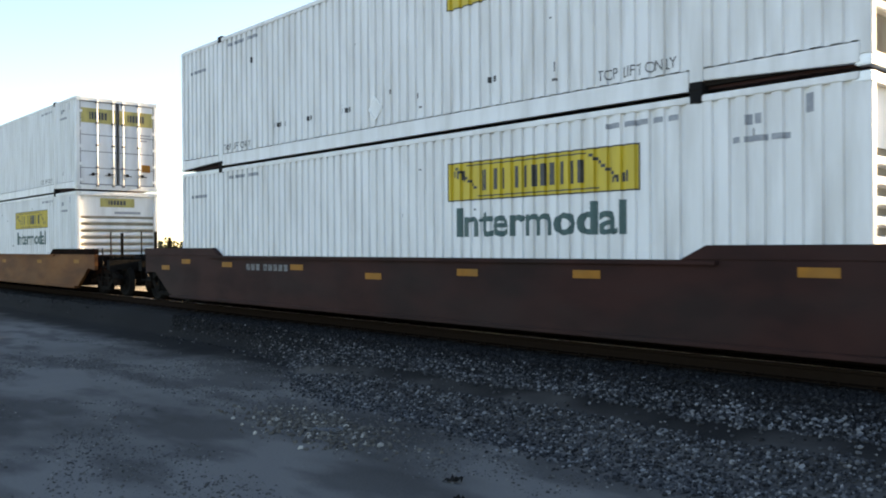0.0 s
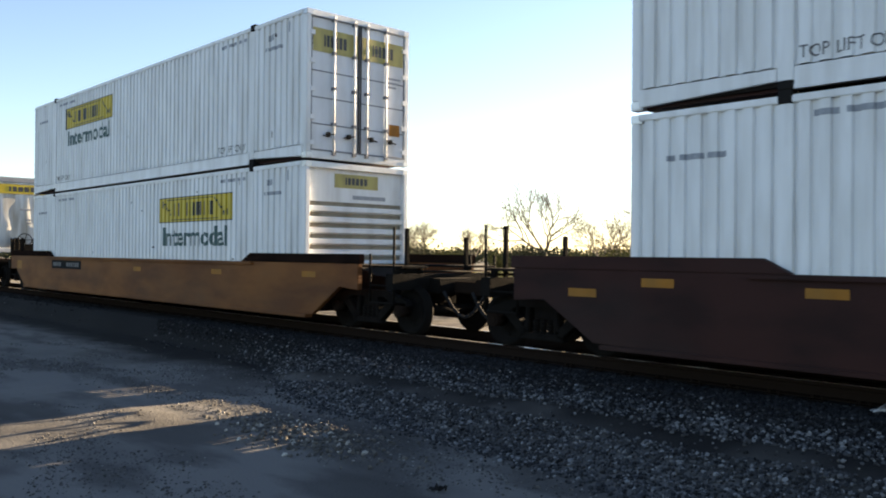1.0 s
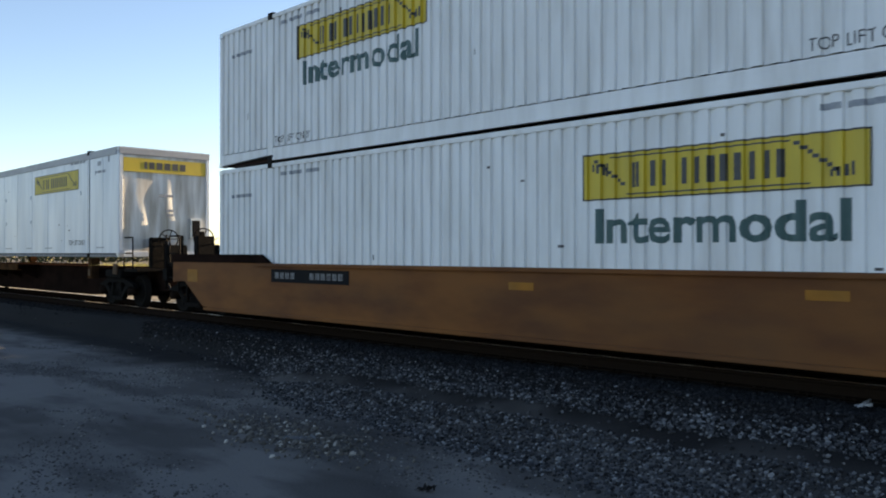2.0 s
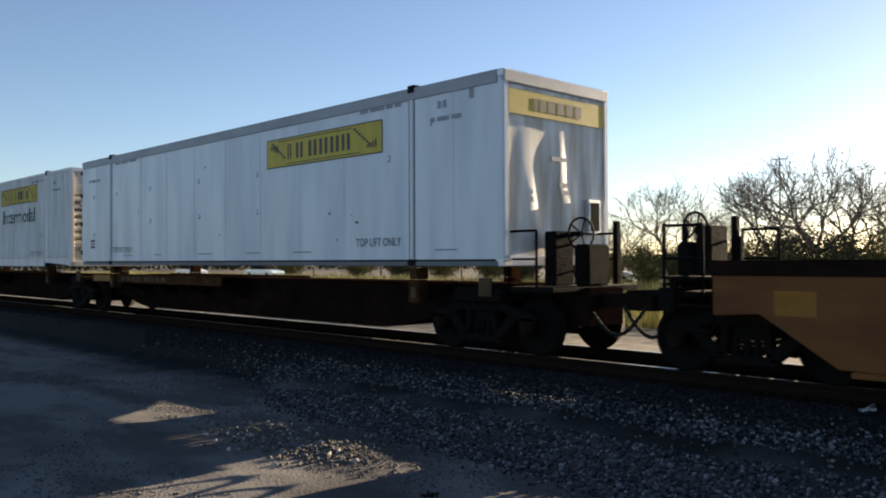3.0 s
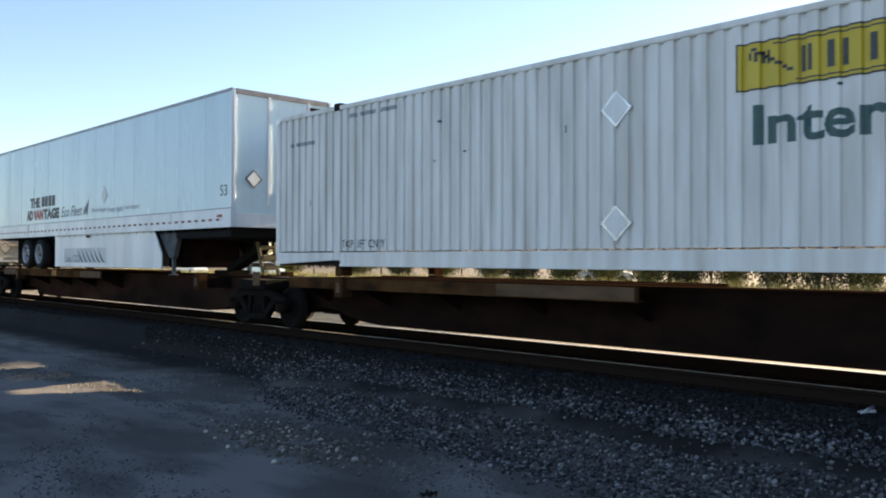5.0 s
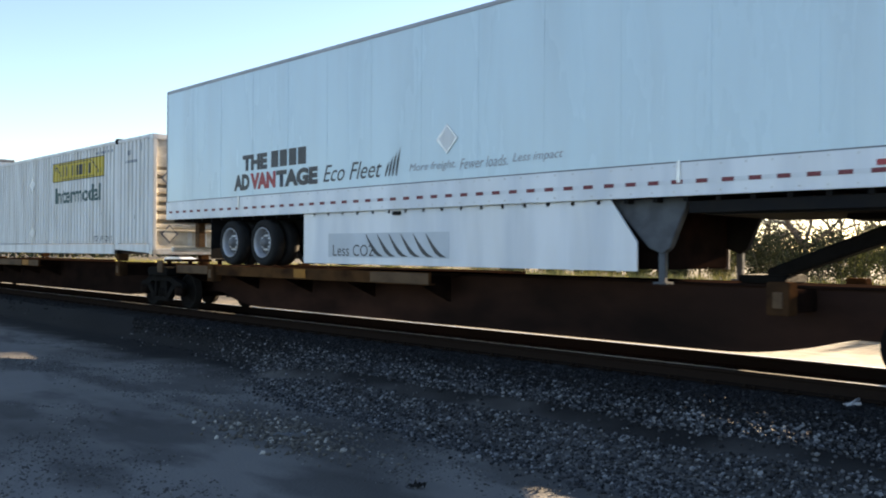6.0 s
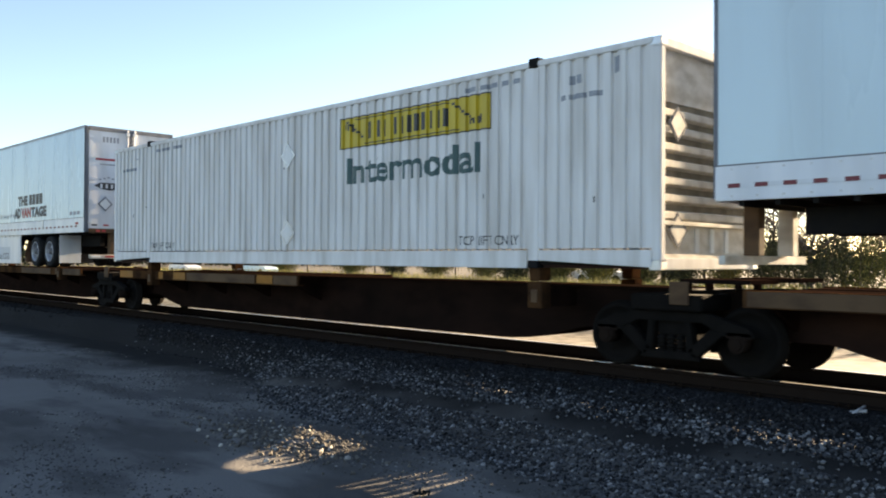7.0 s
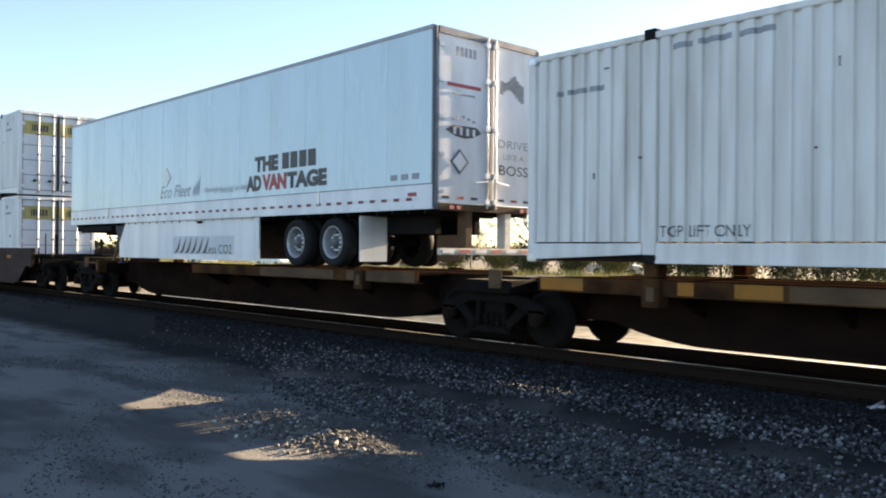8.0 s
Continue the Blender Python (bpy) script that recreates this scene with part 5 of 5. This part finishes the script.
        part("hitch_leg", bm, M_HITCH, hit, "worn tan hitch leg", bevel=0.006)
    for k in (0.2, 0.5, 0.8):
        cx = x + 0.08 - e * 0.36 * k - 0.03 * k
        boxes("leg_rung", M_HITCH, hit, (cx - 0.04, cx + 0.04, -0.175, 0.175, 1.82 - 0.775 * k - 0.05, 1.82 - 0.775 * k + 0.05), bevel=0.006)
    bm = bmesh.new()
    prism(bm, [(x + 0.06, 1.79), (x + 0.06, 1.58), (x + e * 1.42, 1.037), (x + e * 1.42, 1.21)], -0.14, 0.14)
    part("strut", bm, M_IRON, hit, "thick dark diagonal strut", bevel=0.02)
    boxes("foot_block", M_IRON, hit, (x + e * 1.4 - 0.3, x + e * 1.4 + 0.3, -0.32, 0.32, 1.04, 1.14), bevel=0.015)


def boarding(car, x, e):
    """Folded bridge plates and end steps between two platforms."""
    bm = bmesh.new()
    box(bm, *sorted((x, x + e * 0.9)), -1.05, -0.3, 1.12, 1.17)
    box(bm, *sorted((x, x + e * 0.9)), 0.3, 1.05, 1.12, 1.17)
    for y in (-0.95, -0.4, 0.4, 0.95):
        box(bm, *sorted((x, x + e * 0.08)), y - 0.04, y + 0.04, 1.0, 1.12)
    part("bridge_plate", bm, M_SPINE, car, "steel bridge plate")


def dashes(c, x, z, n):
    for k in range(n):
        bm = bmesh.new()
        flat_bars(bm, x + 0.13 * k, x + 0.13 * k + 0.05, z, z + 0.09, -HALF - 0.003, (1,), RIBS)
        part("tie_slot", bm, M_INK, c, "short dark slot in the side wall")


# place in the train of the middle of each load (nose at +x)
XA, XB, XD, XE, XF, XG, XH, XI = -11.97, -35.55, -56.93, -73.94, -91.78, -108.61, -126.74, -147.92
SEAM, LOWER = 3.259, 0.300
well_car(XA, M_BROWN, "brown double-stack well car with dirty sides", (-4.65, -3.0))
wb = well_car(XB, M_ORANGE, "faded yellow double-stack well car with a dark number panel", (0, 0), plate=(-5.78, -3.3), spots=((-9.22, 0.79), (0.4, 0.9), (4.6, 0.92), (8.2, 0.95)))
brake_stand(wb, -10.75, -1)
well_car(XI, M_BROWN, "dark brown double-stack well car", (-4.65, -3.0))
S_LOW, W_LOW = (1.59, 5.21, 1.81, 2.42), (1.24, 1.70)
container(XA, LOWER, "nose", S_LOW, W_LOW, label="white ribbed container with green lettering, lower in a stack")
ca = container(XA, SEAM, "nose", (1.59, 5.21, 1.89, 2.5), None, label="white ribbed container stacked on another one")
placard(ca, -0.28, -HALF - 0.006, 0.58, 0.42)
for x, n in ((-3.75, 4), (-2.5, 3), (-1.35, 3), (0.8, 1), (2.5, 2)):
    dashes(ca, x, 0.62, n)
container(XB, LOWER, "nose", S_LOW, W_LOW, label="white ribbed container sitting in a yellow well car")
container(XB, SEAM, "doors", (-5.13, -1.47, 1.86, 2.5), (1.34, 1.8), label="white ribbed container with doors and locking bars ahead")
container(XI, LOWER, "doors", (-5.13, -1.47, 1.81, 2.42), (1.24, 1.7), label="white ribbed container at the bottom of a far stack")
container(XI, SEAM, "doors", (-5.13, -1.47, 1.86, 2.5), (1.34, 1.8), label="white ribbed container on top of a far stack")
cd = container(XD, 1.322, "dented", (1.69, 5.31, 1.92, 2.49), None, smooth=True, paint=M_SMOOTH, label="smooth white container with a dented nose on a spine car")
ce = container(XE, 1.279, "nose", (1.59, 5.21, 2.05, 2.60), (1.42, 1.88), paint=M_CREAM, label="weathered white ribbed container with green lettering on a spine car")
cg = container(XG, 1.279, "nose", (1.59, 5.21, 2.05, 2.60), (1.42, 1.88), paint=M_CREAM, label="cream-white ribbed container with rusty nose on a spine car")
for c in (ce, cg):
    placard(c, -0.05, -HALF - 0.006, 2.08, 0.48)
    placard(c, -0.05, -HALF - 0.006, 0.60, 0.48)
for x, z in ((-7.22, 1.87), (-7.22, 0.83), (-5.7, 1.87), (-3.7, 1.88), (-3.68, 1.1), (-1.2, 1.89), (-1.17, 1.09), (1.28, 1.86), (1.28, 1.09), (5.45, 1.8)):
    bm = bmesh.new()
    rod(bm, (x, -HALF + 0.01, z), (x, -HALF - 0.02, z), 0.07, 14, 0.045)
    part("anchor_dome", bm, M_SMOOTH, cd, "small riveted dome")
for x in (-6.05, 6.05):
    for o in (-0.075, 0.05):
        boxes("post_gap", M_LEG if o > 0 else M_TOPRAIL, cd, (x + o, x + o + 0.022, -HALF - 0.0035, -HALF + 0.01, 0.12, TALL - 0.2))
for x in (-7.0, -4.2, -2.8, -1.4, 0.0, 1.4, 2.8, 4.2, 7.0):
    boxes("panel_seam", M_SMOOTH, cd, (x - 0.025, x + 0.025, -HALF - 0.003, -HALF + 0.01, 0.12, TALL - 0.2))
for x, w in ((-5.2, 0.5), (-3.4, 0.35), (-1.2, 0.6), (0.9, 0.5), (2.6, 0.6), (6.6, 0.5)):
    boxes("scuff_strip", M_GREY, cd, (x, x + w, -HALF - 0.004, -HALF + 0.01, 0.24, 0.265))
for k in range(3):
    boxes("warning_decal", M_INK if k != 1 else M_GREY, cd, (-7.41, -7.15, -HALF - 0.004, -HALF + 0.01, 0.46 + 0.085 * k, 0.52 + 0.085 * k))
for z in (0.35, 1.15, 1.95, 2.6):
    boxes("hinge", M_BLACK, cd, (-L - 0.01, -L + 0.05, -HALF - 0.03, -HALF, z - 0.06, z + 0.06))
Z_TR = 1.09
trailer(XF, Z_TR, -1, "white highway trailer with side skirts and bold slogan")
trailer(XH, Z_TR, 1, "white highway trailer with its doors ahead and a slogan")
# places of the shared trucks between the spine units
J = {"DE": -65.75, "EF": -83.12, "FG": -100.56, "GH": -117.62}
d = spine_unit(XD, 8.95, J["DE"] - XD + 0.2, (7.37, J["DE"] - XD), "container", "rusty first unit of an articulated spine car", (-7.6, -0.4), (), ((-7.45, 1.4),), 0.175)
coupler(d, 8.75, 1)
brake_stand(d, 8.5)
bar_parts("number_mark", M_PLATE, d, -5.6, -3.05, 0.91, 1.02, -1.2, (3, 1, 3, 1, 3, 1, 3, 3, 3, 1, 3, 1, 3, 1, 3), label="faint brown number bar on the sill")
u = spine_unit(XE, J["DE"] - XE - 0.2, J["EF"] - XE + 0.2, (J["EF"] - XE,), "container", "rusty spine car unit under a ribbed container", (-7.75, 0.2), ((-2.25, 2.4),), (), 0.175)
f = spine_unit(XF, J["EF"] - XF - 0.2, J["FG"] - XF + 0.2, (J["FG"] - XF,), "trailer", "rusty spine car unit carrying a trailer", (-7.75, 0.75), ((-7.7, 1.6), (-0.72, 1.45)), ((-3.0, 0.38),), 0.165, 6.42, M_REDDISH)
hitch(f, 7.2, -1)
g = spine_unit(XG, J["FG"] - XG - 0.2, J["GH"] - XG + 0.2, (J["GH"] - XG,), "container", "brown spine car unit with worn yellow patches", (-7.95, 0.15), ((-4.3, 2.9), (-0.7, 0.8)), ((-7.9, 0.75), (-5.7, 0.22), (-4.95, 0.58), (-1.3, 0.57)), 0.17)
boarding(g, 8.2, 1)
h = spine_unit(XH, J["GH"] - XH - 0.2, -9.2, (-7.3,), "trailer", "rusty last unit of an articulated spine car", (-0.45, 7.55), ((2.6, 2.6), (5.6, 1.9)), (), 0.165)
hitch(h, -7.2, 1)
coupler(h, -9.0, -1)

# ---- land beyond the track ----
def grow(bm, base, way, length, radius, depth, rng, twigs):
    """One limb of a bare tree and its forks."""
    p, d = Vector(base), Vector(way).normalized()
    steps = 3
    for k in range(steps):
        d = (d + Vector((rng.uniform(-0.22, 0.22), rng.uniform(-0.22, 0.22), rng.uniform(-0.08, 0.16)))).normalized()
        e = p + d * length / steps
        rod(bm, p, e, radius * (1 - 0.25 * k / steps), 5 if depth > 2 else 3, radius * (1 - 0.25 * (k + 1) / steps), caps=False)
        if depth > 0 and k > 0:
            a = rng.uniform(0, 2 * math.pi)
            side = d.orthogonal().normalized()
            side.rotate(Matrix.Rotation(a, 3, d))
            grow(bm, e, d * 0.75 + side * rng.uniform(0.55, 1.0), length * rng.uniform(0.55, 0.8), radius * 0.55, depth - 1, rng, twigs)
        p = e
    if depth > 0:
        for _ in range(2):
            side = d.orthogonal().normalized()
            side.rotate(Matrix.Rotation(rng.uniform(0, 6.28), 3, d))
            grow(bm, p, d + side * rng.uniform(0.35, 0.8), length * rng.uniform(0.6, 0.85), radius * 0.6, depth - 1, rng, twigs)
    else:
        twigs.append(p)


def leaves(points, count, spread, size, rng):
    """Small bent leaf cards scattered round points, as one bmesh-free mesh."""
    verts, faces = [], []
    for _ in range(count):
        c = rng.choice(points) + Vector((rng.gauss(0, spread), rng.gauss(0, spread), rng.gauss(0, spread * 0.7)))
        a = Vector((rng.gauss(0, 1), rng.gauss(0, 1), rng.gauss(0, 1))).normalized() * size * rng.uniform(0.6, 1.4)
        b = a.orthogonal().normalized() * size * rng.uniform(0.3, 0.7)
        n = len(verts)
        verts += [c - a, c + b, c + a, c - b]
        faces.append((n, n + 1, n + 2, n + 3))
    me = bpy.data.meshes.new("crown")
    me.from_pydata(verts, [], faces)
    return me


def place(yaw, dist):
    return -dist * math.sin(radians(yaw)), dist * math.cos(radians(yaw))


def bare_tree(yaw, dist, tall, wide, seed, leafy):
    rng = random.Random(seed)
    x, y = place(yaw, dist)
    t = thing("tree", "bare grey-brown tree with a few early leaves" if leafy else "leafless tree with spreading twigs", "tree", "trees beyond the track")
    t.matrix_basis = pose(x, y, -0.42)
    bm, twigs = bmesh.new(), []
    top = tall * 0.28
    rod(bm, (0, 0, -0.1), (0.05, 0, top), 0.022 * tall, 8, 0.017 * tall)
    for k in range(4):
        a = 2 * math.pi * (k + rng.uniform(-0.2, 0.2)) / 4
        grow(bm, (0.05, 0, top * rng.uniform(0.85, 1)), (math.cos(a) * wide, math.sin(a) * wide, rng.uniform(0.8, 1.3)), tall * 0.27, 0.012 * tall, 4, rng, twigs)
    high = max(v.z for v in twigs)
    for v in bm.verts:
        if v.co.z > 0:
            v.co.z *= tall / high
    twigs = [Vector((v.x, v.y, v.z * tall / high)) for v in twigs]
    part("trunk", bm, M_BARK, t, "branching grey trunk and twigs")
    me = leaves(twigs, 900 if leafy else 350, 0.22, 0.055, rng)
    me.materials.append(M_LEAF)
    o = new("crown", me)
    o.parent = t


def shrub(yaw, dist, tall, wide, seed, mat, label):
    rng = random.Random(seed)
    x, y = place(yaw, dist)
    t = thing("shrub", label, "shrub", "scrub beyond the track")
    t.matrix_basis = pose(x, y, -0.42)
    bm, pts = bmesh.new(), []
    for k in range(16):
        a = rng.uniform(0, 6.28)
        tip = Vector((math.cos(a) * wide * rng.uniform(0.1, 0.5), math.sin(a) * wide * rng.uniform(0.1, 0.5), tall * rng.uniform(0.5, 1.0)))
        rod(bm, (tip.x * 0.2, tip.y * 0.2, 0), tip, 0.03, 4, 0.008, caps=False)
        pts += [tip * u for u in (0.35, 0.55, 0.75, 0.9)]
    part("stems", bm, M_BARK, t)
    me = leaves(pts, 5200, 0.24 * tall ** 0.5, 0.075, rng)
    me.materials.append(mat)
    o = new("crown", me)
    o.parent = t


for n, (yaw, dist, tall, wide, leafy) in enumerate((
        (58.0, 95, 6.2, 0.9, 0), (55.0, 100, 5.6, 1.0, 1), (50.5, 80, 5.6, 1.0, 0), (48.6, 78, 5.2, 0.9, 1), (45.0, 95, 5.0, 0.9, 1),
        (40.2, 62, 7.4, 1.0, 0), (36.5, 75, 5.8, 0.9, 1), (34.2, 66, 5.6, 0.9, 0), (31.2, 55, 7.2, 1.0, 0), (28.6, 62, 5.4, 0.9, 1),
        (25.0, 50, 7.2, 1.0, 0), (22.3, 46, 7.8, 1.1, 0), (20.4, 50, 7.0, 1.0, 1), (17.5, 52, 6.8, 1.0, 0))):
    bare_tree(yaw, dist, tall, wide, 40 + n, leafy)
for n, (yaw, dist, tall, wide, olive) in enumerate((
        (56.5, 92, 2.6, 5, 1), (52.0, 92, 2.2, 5, 1), (49.2, 76, 2.9, 4, 0), (46.5, 84, 2.2, 5, 1), (43.0, 80, 2.2, 5, 1), (41.0, 60, 2.6, 3, 0), (38.2, 66, 2.2, 4, 1),
        (35.4, 62, 2.6, 4, 1), (32.4, 54, 2.9, 4, 1), (30.0, 54, 2.5, 4, 0), (27.2, 56, 2.8, 4, 1), (24.6, 48, 3.6, 4, 0), (22.0, 46, 3.5, 4, 0), (19.6, 47, 3.3, 4, 1), (17.0, 50, 3.2, 4, 0))):
    shrub(yaw, dist, tall, wide, 90 + n, M_LEAF if olive else M_SCRUB,
          "olive-green roadside shrub in early leaf" if olive else "dense dark evergreen shrub below bare trees")


def utility_pole(yaw, dist, tall, arms):
    x, y = place(yaw, dist)
    t = thing("utility_pole", "grey timber utility pole with crossarms", "utility pole", "poles beyond the track")
    t.matrix_basis = pose(x, y, -0.42, 0, 0, 20)
    bm = bmesh.new()
    rod(bm, (0, 0, -0.2), (0, 0, tall), 0.15, 10, 0.1)
    part("pole", bm, M_WOOD, t)
    for k in range(arms):
        z = tall - 0.35 - 0.7 * k
        boxes("crossarm", M_WOOD, t, (-1.1, 1.1, -0.17, -0.08, z - 0.06, z + 0.06))
        for q in (-1.0, -0.45, 0.45, 1.0):
            bm = bmesh.new()
            rod(bm, (q, -0.12, z + 0.06), (q, -0.12, z + 0.22), 0.04, 6)
            part("insulator", bm, M_ALU, t)


utility_pole(50.0, 150, 9.0, 2)
utility_pole(56.0, 165, 9.0, 2)
utility_pole(24.4, 130, 16.5, 1)


def meadow():
    """Dry grass and far low scrub along the horizon."""
    rng = random.Random(5)
    verts, faces = [], []
    for _ in range(34000):
        x, y = rng.uniform(-110, 4), 19 + 30 * rng.random() ** 1.6
        for _ in range(2):
            h, a = rng.uniform(0.25, 0.85), rng.uniform(0, 6.28)
            dx, dy = 0.03 * math.cos(a), 0.03 * math.sin(a)
            n = len(verts)
            verts += [(x - dx, y - dy, -0.42), (x + dx, y + dy, -0.42), (x + rng.gauss(0, 0.12), y + rng.gauss(0, 0.12), -0.42 + h)]
            faces.append((n, n + 1, n + 2))
    me = bpy.data.meshes.new("dry_grass")
    me.from_pydata(verts, [], faces)
    me.materials.append(M_STRAW)
    tagged(new("dry_grass", me), "dry straw-coloured grass beyond the track", "grass", kind="stuff")
    pts = []
    for k in range(900):
        yaw, dist = rng.uniform(8, 80), rng.uniform(170, 260)
        x, y = place(yaw, dist)
        for _ in range(3):
            pts.append(Vector((x + rng.gauss(0, 2), y + rng.gauss(0, 2), rng.uniform(0, 1.6 + 2.6 * abs(noise.noise((yaw * 0.35, 3, 1)))))))
    me = leaves(pts, 16000, 1.1, 0.5, rng)
    me.materials.append(M_SCRUB)
    tagged(new("far_scrub", me), "low hazy belt of scrub along the horizon", "scrub", kind="stuff")


meadow()


def parked_car(x, y, turn, paint, label):
    t = thing("parked_car", label, "car", "cars parked beyond the track")
    t.matrix_basis = pose(x, y, -0.41, 0, 0, turn)
    bm = bmesh.new()
    prism(bm, [(-2.2, 0.3), (-2.25, 0.75), (-2.05, 0.92), (-1.0, 0.98), (1.0, 0.95), (2.05, 0.8), (2.25, 0.6), (2.2, 0.3)], -0.88, 0.88)
    part("body", bm, paint, t, bevel=0.06)
    bm = bmesh.new()
    prism(bm, [(-1.55, 0.96), (-1.0, 1.42), (0.35, 1.44), (1.05, 0.94)], -0.74, 0.74)
    part("cabin", bm, M_BLACK, t, "dark glazed cabin", bevel=0.05)
    bm = bmesh.new()
    prism(bm, [(-1.05, 1.425), (-0.95, 1.47), (0.3, 1.48), (0.42, 1.44)], -0.7, 0.7)
    part("roof", bm, paint, t, bevel=0.02)
    for ax in (-1.35, 1.38):
        for s in (-1, 1):
            bm = bmesh.new()
            lathe(bm, [(0.2, s * 0.70), (0.32, s * 0.70), (0.33, s * 0.80), (0.31, s * 0.895), (0.2, s * 0.90), (0.05, s * 0.88)], n=20, centre=(ax, 0, 0.33))
            part("wheel", bm, M_RUBBER, t)


parked_car(-38, 54, 15, M_SMOOTH, "white car parked on the dry land")
parked_car(-88, 45, 0, M_SMOOTH, "white car parked in the distance")
parked_car(-76, 47, 8, M_TRAILER, "pale blue car parked beyond the track")

# ---- small things on the lot ----
def litter(x, y, turn, size, mat, label):
    """A crumpled flat scrap lying on the dirt."""
    bm = bmesh.new()
    rng = random.Random(int(x * 100))
    rows = []
    for j in range(5):
        rows.append([bm.verts.new((size * (i / 6 - 0.5) + rng.gauss(0, 0.008), size * 0.45 * (j / 4 - 0.5) + rng.gauss(0, 0.008), 0.012 + abs(rng.gauss(0, 0.02)))) for i in range(7)])
    for a, b in zip(rows, rows[1:]):
        for i in range(6):
            bm.faces.new((a[i], a[i + 1], b[i + 1], b[i]))
    ob = new("litter", finish("litter", bm, mat))
    s = ob.modifiers.new("thickness", "SOLIDIFY")
    s.thickness = 0.008
    ob.matrix_basis = pose(x, y, ground_height(x, y), 0, 0, turn)
    tagged(ob, label, "litter")


litter(-7.76, 5.27, 20, 0.34, M_LEG, "crumpled pale scrap lying on the dirt")
litter(-4.9, 4.6, -30, 0.16, M_BLACK, "small dark scrap on the dirt lot")
litter(-5.35, 4.95, 40, 0.14, M_BLACK, "dark chip of rubber on the dirt lot")
bm = bmesh.new()
rod(bm, (-0.09, 0, 0.02), (0.09, 0.03, 0.06), 0.022, 8)
rod(bm, (-0.02, -0.08, 0.03), (0.05, 0.09, 0.10), 0.018, 8)
box(bm, -0.07, 0.03, -0.05, 0.05, 0.0, 0.05)
tagged(new("rail_anchor", finish("rail_anchor", bm, M_RIM, 0.006)), "loose bright steel rail anchor lying on the ballast", "rail anchor").matrix_basis = pose(-3.30, 9.25, -0.215)


def motions():
    """The whole train rolls past at a steady pace, and its wheels turn."""
    times = [k * 0.5 for k in range(17)]
    for ob, x, z in TRAIN:
        walk(ob, [(t, pose(x + train_at(t), TRACK_Y, z)) for t in times])
    for ob, ax in TURNING:
        rows = []
        for k in range(241):
            t = k / 30
            rows.append((t, pose(ax, 0, WHEEL_R, 0, math.degrees(train_at(t) / WHEEL_R) % 360, 0)))
        walk(ob, rows)


motions()
